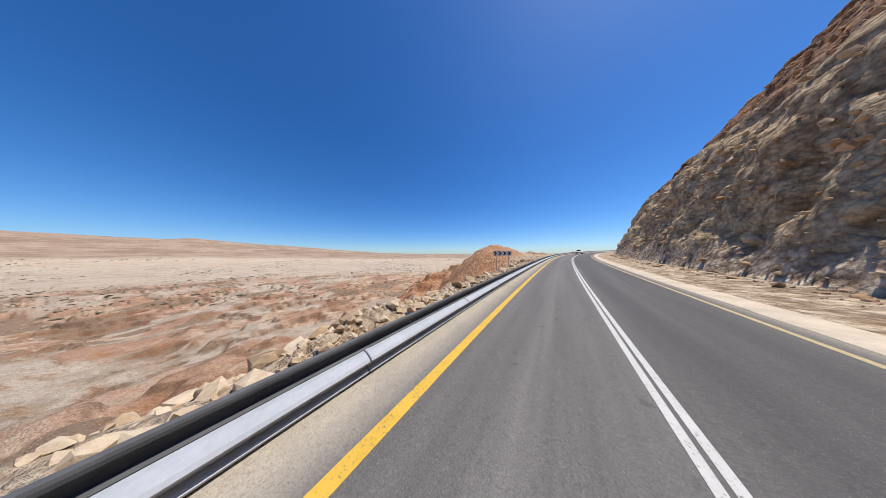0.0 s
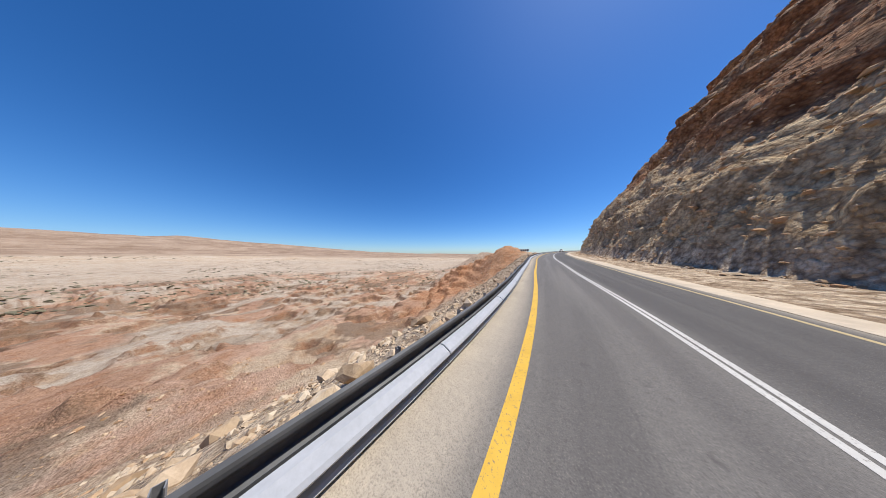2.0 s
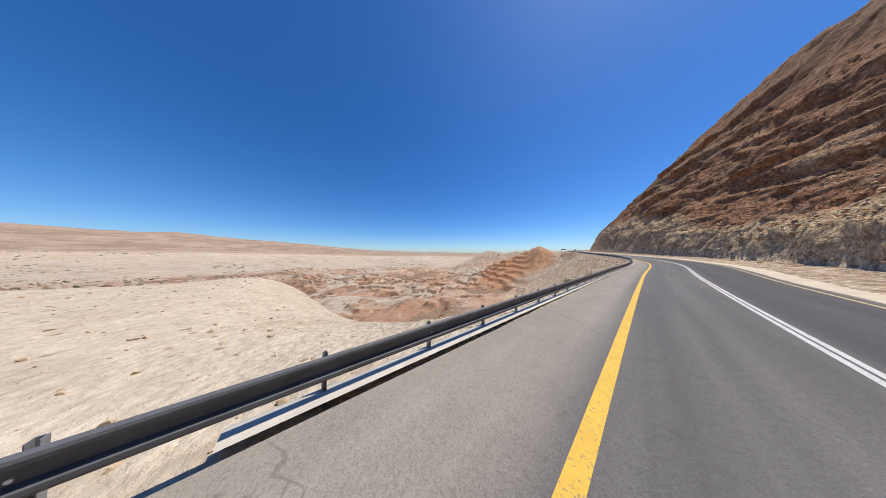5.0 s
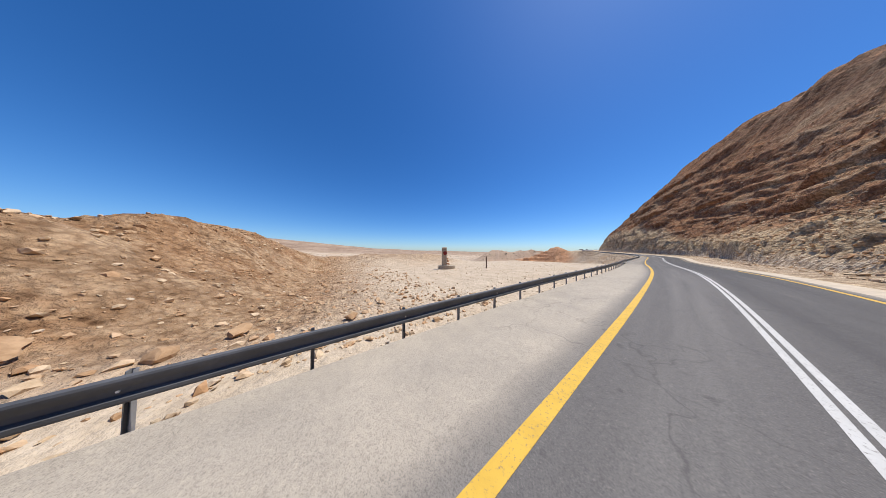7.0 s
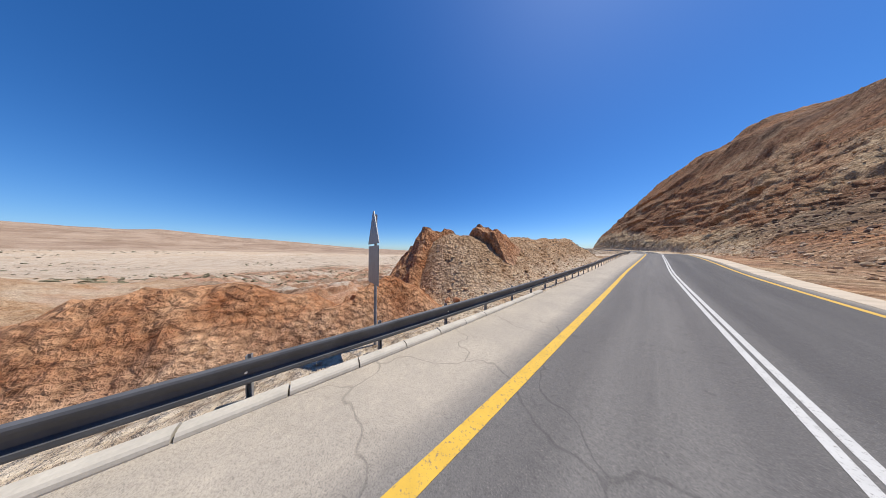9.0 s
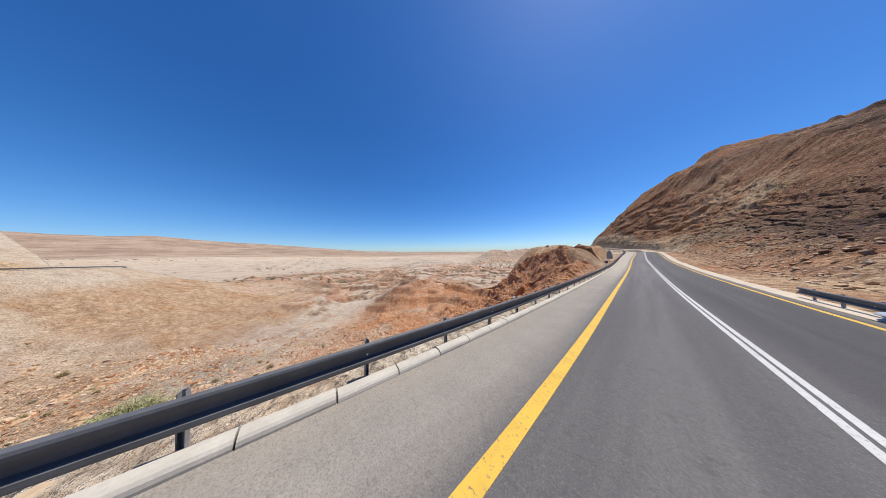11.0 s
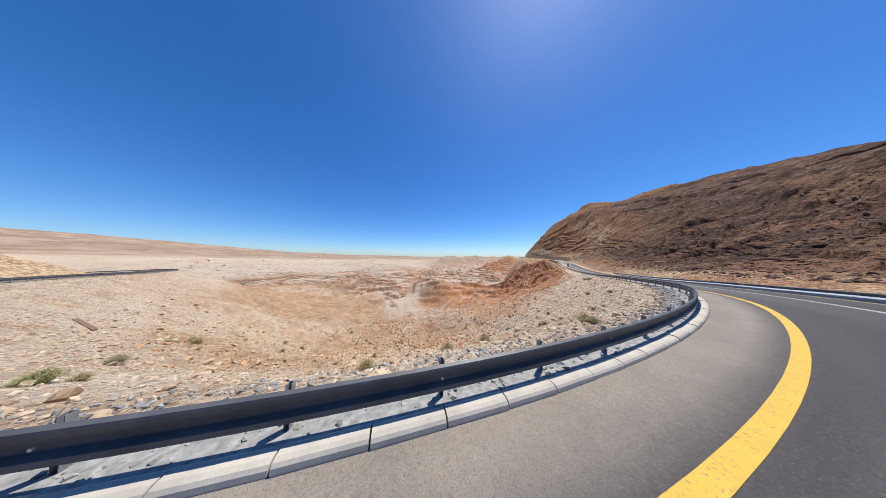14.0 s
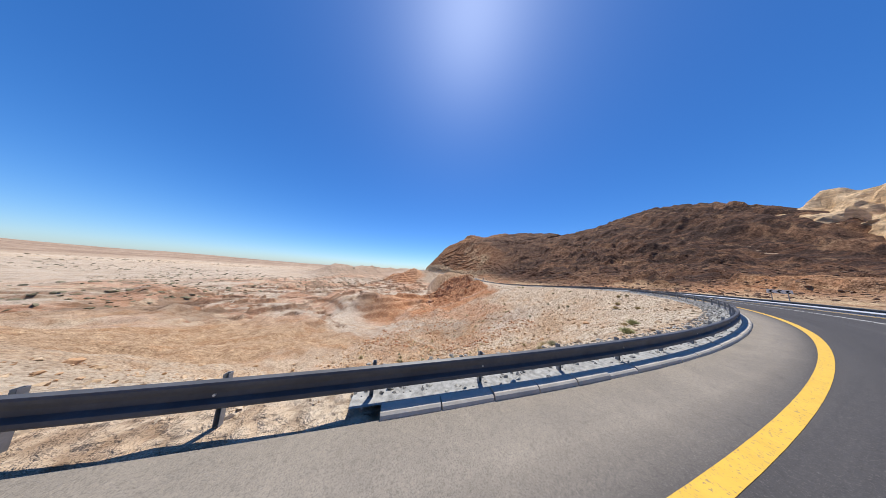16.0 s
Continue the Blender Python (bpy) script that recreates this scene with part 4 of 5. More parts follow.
def ground_z(x, y):
    """Height of the ground sheet at a place."""
    ax, ay = gx[0], gy[:, 0]
    i = int(np.clip(np.searchsorted(ax, x) - 1, 0, len(ax) - 2))
    k = int(np.clip(np.searchsorted(ay, y) - 1, 0, len(ay) - 2))
    u, v = (x - ax[i]) / (ax[i + 1] - ax[i]), (y - ay[k]) / (ay[k + 1] - ay[k])
    return float((GZ[k, i] * (1 - u) + GZ[k, i + 1] * u) * (1 - v) + (GZ[k + 1, i] * (1 - u) + GZ[k + 1, i + 1] * u) * v)


def place_by(t, off):
    p = beside(at(t), off)
    return p.x, p.y


def heading(i):
    i = int(np.clip(i, 0, NS - 1))
    return math.atan2(TAN[i, 1], TAN[i, 0])


# ---- guard rails ----
W_BEAM = [(0.00, 0.74), (-0.045, 0.725), (-0.055, 0.70), (-0.052, 0.665), (0.015, 0.64), (0.02, 0.585), (0.015, 0.53), (-0.052, 0.505),
          (-0.055, 0.47), (-0.045, 0.445), (0.0, 0.43), (0.006, 0.445), (-0.033, 0.47), (-0.04, 0.50), (0.028, 0.535), (0.033, 0.585), (0.028, 0.635),
          (-0.04, 0.67), (-0.033, 0.70), (0.006, 0.725)]


def post_mesh():
    bm = bmesh.new()
    prof = [(0.75 * a, 0.72 * b) for a, b in ((-0.05, -0.03), (0.05, -0.03), (0.05, -0.02), (-0.04, -0.02), (-0.04, 0.05), (0.05, 0.05), (0.05, 0.06), (-0.05, 0.06))]
    lo = [bm.verts.new((a, b, -0.45)) for a, b in prof]
    hi = [bm.verts.new((a, b, 0.63)) for a, b in prof]
    for k in range(8):
        bm.faces.new((lo[k], lo[(k + 1) % 8], hi[(k + 1) % 8], hi[k]))
    bm.faces.new(hi)
    bmesh.ops.recalc_face_normals(bm, faces=bm.faces[:])
    return mesh_of("guardrail_post", bm, M_POST)


def bolt_mesh():
    bm = bmesh.new()
    bmesh.ops.create_cone(bm, cap_ends=True, segments=8, radius1=0.018, radius2=0.014, depth=0.02)
    return mesh_of("bolt", bm, M_BOLT)


M_BOLT = plain("bright_bolt_zinc", (0.75, 0.75, 0.72), 0.4, 0.3, 0.05)
POST_ME, BOLT_ME = post_mesh(), bolt_mesh()


def guardrail(i0, i1, off, label, side=1, group="guard rails"):
    """A steel rail from sample i0 to i1; side 1: the posts stand to the valley."""
    rail = thing("guardrail", beside(i0, float(off[int(i0)])), label, "guardrail", group)
    inv = rail.matrix_world.inverted()
    prof = [(a * side * 1.15, 0.245 + (b - 0.43) * 1.2) for a, b in W_BEAM]
    a = i0
    while a < i1 - 0.5:
        b = min(a + 4.0, i1)
        bm = sweep_bm(prof, a, b + 0.06, off, 1.0)
        bmesh.ops.transform(bm, matrix=inv, verts=bm.verts[:])
        part("beam", bm, M_STEEL, rail)
        a = b
    i, k, last = i0 + 1.0, 0, None
    while i < i1:
        here = beside(i, float(np.interp(i, np.arange(NS), off)))
        if last is not None and (here - last).length < 1.95:
            i += 0.1
            continue
        last = here
        o = float(np.interp(i, np.arange(NS), off))
        p = beside(i, o + 0.11 * side)
        post = shared("post", POST_ME, rail, inv @ Matrix.Translation(p) @ Matrix.Rotation(heading(i) + math.pi / 2 + random.uniform(-0.1, 0.1), 4, "Z") @ Matrix.Rotation(random.uniform(-0.03, 0.03), 4, "X"))
        if k % 2 == 0:
            q = beside(i, o - 0.03 * side, 0.43)
            shared("bolt", BOLT_ME, rail, inv @ Matrix.Translation(q) @ Matrix.Rotation(heading(i), 4, "Z") @ Matrix.Rotation(math.pi / 2, 4, "X"))
        i += 1.0
        k += 1
    return rail


ROAD_END = NS - 3
guardrail(2, at(3.0), RAIL, "weathered dark steel guardrail above the steep bank")
guardrail(at(3.0), at(9.6), RAIL, "weathered steel guardrail along the wide dusty shoulder")
guardrail(at(9.6), at(15.2), RAIL, "weathered steel guardrail behind a pale kerb")
guardrail(at(15.2), ROAD_END, RAIL, "weathered steel guardrail round the hairpin bend")
R_RAIL = R_LINE - 0.95
guardrail(at(10.05), at(16.0), R_RAIL, "dark steel guardrail on the outer side of the bend", side=-1)

# low pale underrun beam in front of the rail
LOW_BEAM = [(-0.02, 0.37), (-0.12, 0.365), (-0.24, 0.30), (-0.275, 0.26), (-0.265, 0.235), (-0.15, 0.20), (-0.12, 0.10), (-0.20, 0.09), (-0.235, 0.065), (-0.22, 0.035), (-0.03, 0.03)]


def low_beam(i0, i1, off, label, side=1, lift=0.0):
    ob = thing("low_barrier", beside(i0, float(off[int(i0)])), label, "barrier", "low barriers")
    inv = ob.matrix_world.inverted()
    a = i0
    while a < i1 - 0.5:
        b = min(a + 4.0, i1)
        bm = sweep_bm([(p * side, q * 1.0 + lift) for p, q in LOW_BEAM], a + 0.012, b - 0.012, off, 1.0)
        bmesh.ops.transform(bm, matrix=inv, verts=bm.verts[:])
        part("barrier_panel", bm, M_PIPE, ob)
        bm = sweep_bm([(p * side * 1.02 + 0.0, q * 1.02 + lift) for p, q in LOW_BEAM], b - 0.10, b - 0.02, off, 0.06)
        bmesh.ops.transform(bm, matrix=inv, verts=bm.verts[:])
        part("joint_band", bm, M_PIPE, ob)
        a = b
    return ob


low_beam(2, at(2.28), RAIL - 0.12, "low pale grey barrier beam in front of the guardrail")
low_beam(at(10.3), at(15.8), R_RAIL + 0.15, "low white barrier beam below the dark guardrail", side=-1)

# ---- kerbs: one object a stone ----
def kerb_stone_mesh():
    bm = bmesh.new()
    prof = [(-0.12, -0.2), (-0.12, 0.02), (-0.108, 0.06), (-0.08, 0.09), (-0.03, 0.108), (0.07, 0.11), (0.11, 0.085), (0.11, -0.2)]
    a = [bm.verts.new((-0.488, p, q)) for p, q in prof]
    b = [bm.verts.new((0.488, p, q)) for p, q in prof]
    n = len(prof)
    for k in range(n):
        bm.faces.new((a[k], a[(k + 1) % n], b[(k + 1) % n], b[k]))
    bm.faces.new(a[::-1])
    bm.faces.new(b)
    bmesh.ops.recalc_face_normals(bm, faces=bm.faces[:])
    return mesh_of("kerb_stone", bm, M_KERB)


KERB_ME = kerb_stone_mesh()
KERB = RAIL - 0.20
kerb = thing("kerb", beside(at(8.6), float(KERB[at(8.6)])), "pale worn concrete kerb stones under the guardrail", "kerb", kind="structure")
kinv = kerb.matrix_world.inverted()
i = at(8.6)
while i < at(16.02):
    p = beside(i, float(np.interp(i, np.arange(NS), KERB)), random.uniform(-0.012, 0.012))
    p2 = beside(i + 0.5, float(np.interp(i + 0.5, np.arange(NS), KERB)))
    p1 = beside(i - 0.5, float(np.interp(i - 0.5, np.arange(NS), KERB)))
    turn = (p1 - p2).to_track_quat("X", "Z").to_matrix().to_4x4()
    m = Matrix.Translation(p) @ turn @ Matrix.Rotation(random.uniform(-0.012, 0.012), 4, "Z") @ Matrix.Diagonal((float((p2 - p1).length), 1, 1, 1))
    shared("kerb_stone", KERB_ME, kerb, kinv @ m)
    i += 1

# pale concrete edging and grey gravel under the rail
edging = strip("rail_edging", [RAIL - 0.15, RAIL - 0.02, RAIL + 0.16, RAIL + 0.2], [0.008, 0.03, 0.03, -0.25], M_KERB, at(-4), at(5.0))
tagged(edging, "cracked pale concrete edging under the guardrail", "edging", kind="structure")
bed = strip("gravel_bed", [RAIL - 0.12, RAIL + 0.4, RAIL + 0.8, RAIL + 1.3], [0.08, 0.06, -0.05, -0.55], M_GRAVEL, at(12.6), at(16.0))
tagged(bed, "grey crushed gravel behind the kerb", "gravel", kind="structure")

# ---- stones ----
def rock_template(seed, sub=1):
    bm = bmesh.new()
    bmesh.ops.create_icosphere(bm, subdivisions=sub, radius=1.0)
    rnd = random.Random(seed)
    ph = [rnd.uniform(0, 9) for _ in range(3)]
    planes = [(Vector((rnd.uniform(-1, 1), rnd.uniform(-1, 1), rnd.uniform(-1, 1))).normalized(), rnd.uniform(0.28, 0.66)) for _ in range(10)]
    for v in bm.verts:
        for nrm, dd in planes:
            e = v.co.dot(nrm) - dd
            if e > 0:
                v.co -= nrm * e
        v.co *= 1 + 0.18 * noise.noise(v.co * 1.7 + Vector(ph))
    vs = np.array([v.co[:] for v in bm.verts])
    fs = np.array([[v.index for v in f.verts] for f in bm.faces])
    bm.free()
    return vs, fs


ROCKS = [rock_template(s, 1) for s in range(8)]


def scatter(name, places, sizes, material, label, category, flat=0.7, seed=1):
    """Many stones as one mesh; places is n x 3."""
    rng = np.random.default_rng(seed)
    V, F, base = [], [], 0
    for p, s in zip(places, sizes):
        vs, fs = ROCKS[rng.integers(len(ROCKS))]
        a = rng.uniform(0, 6.283)
        b = rng.uniform(-0.6, 0.6)
        ca, sa, cb, sb = math.cos(a), math.sin(a), math.cos(b), math.sin(b)
        R = np.array([[ca, -sa, 0], [sa, ca, 0], [0, 0, 1]]) @ np.array([[1, 0, 0], [0, cb, -sb], [0, sb, cb]])
        sc = s * np.array([rng.uniform(0.8, 1.4), rng.uniform(0.7, 1.1), flat * rng.uniform(0.7, 1.2)])
        V.append((vs * sc) @ R.T + p)
        F.append(fs + base)
        base += len(vs)
    V, F = np.concatenate(V), np.concatenate(F)
    me = bpy.data.meshes.new(name)
    me.vertices.add(len(V))
    me.vertices.foreach_set("co", V.reshape(-1).astype(np.float32))
    me.loops.add(F.size)
    me.loops.foreach_set("vertex_index", F.reshape(-1).astype(np.int32))
    me.polygons.add(len(F))
    me.polygons.foreach_set("loop_start", np.arange(0, F.size, 3, dtype=np.int32))
    me.polygons.foreach_set("use_smooth", np.zeros(len(F), bool))
    me.update(calc_edges=True)
    me.materials.append(material)
    return tagged(new(name, me), label, category, kind="stuff")


def stone_material(name, cols):
    m, t, b = mat(name, 0.95, 0, 0.15)
    n = Net(t)
    r = t.nodes.new("ShaderNodeNewGeometry").outputs["Random Per Island"]
    c = n.ramp(r, [(k / (len(cols) - 1), col) for k, col in enumerate(cols)])
    f = n.noise(5.0, 5, 0.65)
    c = n.mix(n.ramp(f, [(0.35, 0.5), (0.6, 0.0)]), c, n.mix(1.0, c, (0.55, 0.48, 0.42), "MULTIPLY"))
    t.links.new(c, b.inputs["Base Color"])
    n.bump(b, f, 0.6, 0.05)
    return m


M_STONE = stone_material("pale_limestone_rubble", [(0.40, 0.28, 0.17), (0.58, 0.46, 0.32), (0.64, 0.52, 0.38), (0.50, 0.36, 0.23), (0.68, 0.57, 0.43)])
M_RUBBLE = stone_material("brown_scree_rubble", [(0.42, 0.26, 0.14), (0.60, 0.42, 0.26), (0.52, 0.31, 0.165), (0.68, 0.52, 0.35), (0.50, 0.36, 0.22)])
M_DARKROCK = stone_material("dark_varnished_rubble", [(0.12, 0.075, 0.055), (0.20, 0.13, 0.09), (0.16, 0.10, 0.07), (0.30, 0.20, 0.13)])
M_REDROCK = stone_material("red_marl_rubble", [(0.36, 0.15, 0.075), (0.48, 0.23, 0.115), (0.56, 0.32, 0.18), (0.40, 0.18, 0.09)])

rng = np.random.default_rng(5)


def bank_stones(n, t0, t1, d0, d1, s0, s1, seed, bias=1.6):
    r = np.random.default_rng(seed)
    P, Z = [], []
    i = r.uniform(at(t0), at(t1), n)
    d = d0 + (d1 - d0) * r.random(n) ** bias
    for a, b in zip(i, d):
        o = float(L_EDGE[int(a)]) + b
        q = beside(a, o)
        s = s0 * (s1 / s0) ** (r.random() ** 2.6)
        P.append((q.x, q.y, ground_z(q.x, q.y) + s * 0.15))
        Z.append(s)
    return np.array(P), np.array(Z)


P, Z = bank_stones(11000, -2.5, 4.6, 0.7, 30, 0.04, 0.46, 11)
scatter("bank_rubble", P, Z, M_STONE, "pale limestone rubble strewn down the roadside bank", "rubble", seed=12)
P, Z = bank_stones(3000, -2.0, 4.6, 11, 60, 0.08, 0.5, 23, 1.2)
scatter("badland_stones", P, Z, M_RUBBLE, "brown stones strewn over the eroded beds", "stones", seed=24)
P, Z = bank_stones(5500, 9.6, 16.2, 7, 60, 0.06, 0.32, 25, 1.1)
scatter("bowl_stones", P, Z, M_RUBBLE, "orange-brown stones on the slope inside the bend", "stones", seed=26)
P, Z = bank_stones(2400, -1.6, 0.35, 0.75, 6.5, 0.10, 0.42, 21, 1.1)
scatter("bank_boulders", P, Z, M_STONE, "pile of broken pale limestone blocks behind the guardrail", "rubble", seed=22)
P, Z = bank_stones(5000, 4.4, 7.2, 0.5, 34, 0.03, 0.13, 13, 1.5)
scatter("pad_gravel", P, Z, M_STONE, "small stones scattered on the dusty lay-by", "gravel", seed=14)
P, Z = bank_stones(11000, 6.7, 8.95, 1.0, 26, 0.045, 0.22, 15, 1.5)
scatter("heap_rubble", P, Z, M_RUBBLE, "brown and orange rubble covering the spoil heap", "rubble", seed=16)
P, Z = bank_stones(8200, 10.4, 16.4, 0.9, 60, 0.06, 0.34, 17, 1.1)
scatter("bowl_rubble", P, Z, M_STONE, "pale flat stones on the slope inside the bend", "rubble", seed=18)
P, Z = bank_stones(4200, 10.2, 18.0, 9, 55, 0.12, 0.62, 27, 1.0)
scatter("bowl_blocks", P, Z, M_RUBBLE, "brown broken blocks strewn over the bowl", "stones", seed=28)
P, Z = bank_stones(3000, 10.4, 13.5, 16, 60, 0.12, 0.50, 19, 1.0)
scatter("red_rubble", P, Z, M_REDROCK, "orange-red stones on the eroded slope", "rubble", seed=20)
P, Z = bank_stones(6500, 8.7, 10.6, 2.5, 48, 0.07, 0.40, 29, 1.2)
scatter("knob_rubble", P, Z, M_REDROCK, "orange-red marl fragments fallen round the knob", "rubble", seed=30)

for k, (t0, t1, n) in enumerate([(-0.9, 0.6, 2600), (0.6, 2.6, 3400), (2.6, 4.6, 3400), (10.4, 11.4, 1500), (11.4, 13.4, 3600), (13.4, 16.6, 4200)]):
    P, Z = bank_stones(n, t0, t1, 0.55, 9.5, 0.03, 0.19, 60 + k, 1.25)
    scatter("verge_stones", P, Z, M_STONE, "loose pale stones just behind the guardrail", "stones", seed=70 + k)

# crushed stone in the strip behind the kerb
M_CRUSHED = stone_material("grey_crushed_stone", [(0.20, 0.195, 0.18), (0.34, 0.335, 0.31), (0.44, 0.43, 0.40), (0.28, 0.27, 0.24), (0.50, 0.49, 0.45)])
r = np.random.default_rng(130)
P, Z = [], []
for a in r.uniform(at(12.5), at(16.0), 6500):
    q = beside(a, float(np.interp(a, np.arange(NS), RAIL)) + r.uniform(-0.08, 1.15), 0.065)
    Z.append(0.025 * (3.6 ** (r.random() ** 2)))
    P.append((q.x, q.y, q.z + 0.2 * Z[-1] - 0.10 * max(0.0, r.uniform(-1, 1))))
scatter("crushed_stone", np.array(P), np.array(Z), M_CRUSHED, "grey crushed stone strewn behind the kerb", "gravel", seed=131)

# scree along the foot of the cut
def scree_places(n, t0, t1, u0, u1, s0, s1, seed, bias=1.5):
    r = np.random.default_rng(seed)
    P, Z = [], []
    ri = r.uniform(np.searchsorted(rows_i, at(t0)), np.searchsorted(rows_i, at(t1)) - 1, n).astype(int)
    lu = u0 + (u1 - u0) * r.random(n) ** bias
    for a, b in zip(ri, lu):
        c = int(np.clip(np.searchsorted(lat_u, b), 0, len(lat_u) - 1))
        s = s0 * (s1 / s0) ** (r.random() ** 2.4)
        P.append(cv[a, c] + np.array([r.uniform(-0.2, 0.2), r.uniform(-0.2, 0.2), s * 0.1]))
        Z.append(s)
    return np.array(P), np.array(Z)


P, Z = scree_places(5000, -3, 5.5, -1.0, 4, 0.05, 0.36, 31)
scatter("scree", P, Z, M_RUBBLE, "broken brown scree at the foot of the cut", "scree", seed=32)
P, Z = scree_places(5000, 5.5, 11.5, -1.4, 9, 0.06, 0.45, 33)
scatter("scree", P, Z, M_RUBBLE, "broken buff scree beside the road", "scree", seed=34)
P, Z = scree_places(13000, 5.5, 13.0, 3, 85, 0.14, 0.75, 35, 1.0)
scatter("hill_rubble", P, Z, M_DARKROCK, "dark varnished rubble over the hillside", "rubble", seed=36)
P, Z = scree_places(9500, -2.2, 5.6, 1.0, 34, 0.12, 0.60, 37, 1.25)
scatter("ledge_rubble", P, Z, M_RUBBLE, "broken rock lying on the ledges of the cut", "rubble", seed=38)


def boulder(x, y, size, material, label, seed, squash=0.75):
    vs, fs = rock_template(seed + 100, 2)
    bm = bmesh.new()
    vv = [bm.verts.new(Vector(v) * size) for v in vs]
    for f in fs:
        bm.faces.new([vv[k] for k in f])
    for v in bm.verts:
        v.co.z *= squash
        v.co *= 1 + 0.10 * noise.noise(v.co * (2.5 / size))
    ob = new("boulder", mesh_of("boulder", bm, material))
    ob.matrix_world = Matrix.Translation((x, y, ground_z(x, y) + size * squash * 0.35)) @ Matrix.Rotation(seed * 1.3, 4, "Z")
    return tagged(ob, label, "boulder", "boulders")


for k, (t, d, s) in enumerate([(-0.35, 1.6, 0.5), (-0.5, 2.2, 0.55), (-0.65, 1.4, 0.45), (-0.25, 3.0, 0.6), (-0.9, 2.0, 0.5), (-0.1, 2.4, 0.35), (-1.2, 2.3, 0.6), (0.3, 4.0, 0.4),
                               (1.2, 2.3, 0.3), (1.9, 1.4, 0.45), (2.1, 2.6, 0.5), (2.25, 1.1, 0.32), (1.7, 3.8, 0.4), (2.0, 5.0, 0.45), (2.6, 6.5, 0.55), (2.9, 4.2, 0.3), (3.3, 8.0, 0.5), (3.0, 11, 0.6)]):
    x, y = place_by(t, float(L_EDGE[at(t)]) + d)
    boulder(x, y, s, M_STONE, "large pale limestone boulder on the stony bank", k)
for k, (t, d, s) in enumerate([(6.97, 3.0, 0.35), (7.05, 3.6, 0.4), (7.12, 2.9, 0.3), (7.2, 3.5, 0.42), (7.28, 3.0, 0.36), (7.36, 3.7, 0.4), (7.5, 3.2, 0.32), (8.4, 2.9, 0.3), (7.62, 4.5, 0.3), (7.75, 6.0, 0.28), (7.9, 3.6, 0.26), (8.02, 5.2, 0.3), (8.12, 3.1, 0.24), (8.3, 4.4, 0.3)]):
    x, y = place_by(t, float(L_EDGE[at(t)]) + d)
    boulder(x, y, s, M_RUBBLE, "brown boulder bedded in the spoil heap", 30 + k)

# ---- shrubs and grass ----
M_DRY = plain("dry_grey_shrub", (0.52, 0.42, 0.24), 0.95, 0, 0.35, 9)
M_GREEN = plain("dusty_green_shrub", (0.40, 0.385, 0.185), 0.95, 0, 0.35, 9)
M_GREY = plain("grey_green_shrub", (0.40, 0.36, 0.22), 0.95, 0, 0.35, 9)


def shrub_meshes(seed, n, material, height=0.5, spread=0.5):
    """Stems and leaves of a tuft."""
    r = random.Random(seed)
    bm, leaves = bmesh.new(), bmesh.new()
    for _ in range(n):
        a = r.uniform(0, 6.283)
        lean = r.random() ** 0.7
        base = Vector((math.cos(a), math.sin(a), 0)) * spread * 0.35 * r.random()
        tip = Vector((math.cos(a + r.uniform(-0.5, 0.5)) * spread * lean, math.sin(a + r.uniform(-0.5, 0.5)) * spread * lean, height * (1.05 - 0.6 * lean * lean) * r.uniform(0.65, 1.1)))
        mid = base.lerp(tip, 0.55) + Vector((0, 0, height * 0.10))
        side = Vector((-math.sin(a), math.cos(a), 0)) * r.uniform(0.003, 0.007)
        v = [bm.verts.new(base - side), bm.verts.new(base + side), bm.verts.new(mid + side), bm.verts.new(mid - side), bm.verts.new(tip)]
        bm.faces.new(v[:4])
        bm.faces.new((v[3], v[2], v[4]))
        for _ in range(2):
            q = mid.lerp(tip, r.random())
            d = Vector((r.uniform(-1, 1), r.uniform(-1, 1), r.uniform(0, 1))) * 0.05
            w = Vector((r.uniform(-1, 1), r.uniform(-1, 1), r.uniform(-1, 1))).normalized() * 0.007
            leaves.faces.new([leaves.verts.new(c) for c in (q, q + d * 0.5 + w, q + d, q + d * 0.5 - w)])
    return mesh_of("stems", bm, material), mesh_of("leaves", leaves, material)


SHRUBS = {"dry": [shrub_meshes(s, 620, M_DRY) for s in (1, 2, 3)], "green": [shrub_meshes(s, 800, M_GREEN, 0.5) for s in (4, 5, 6)], "grey": [shrub_meshes(s, 650, M_GREY, 0.42) for s in (7, 8)]}
SHRUB_LABEL = {"dry": "dry straw-coloured desert shrub on stony ground", "green": "dusty green tuft of grass behind the guardrail", "grey": "grey-green thorny desert shrub on the slope"}


def shrub(x, y, size, kind_, seed):
    stems, leaves = SHRUBS[kind_][seed % len(SHRUBS[kind_])]
    ob = thing("shrub", (x, y, ground_z(x, y) - 0.03), SHRUB_LABEL[kind_], "shrub", "desert shrubs", rz=seed * 2.1)
    ob.scale = (size * 1.05, size * 1.05, size * 0.85)
    shared("stem_tuft", stems, ob)
    shared("foliage", leaves, ob)
    return ob


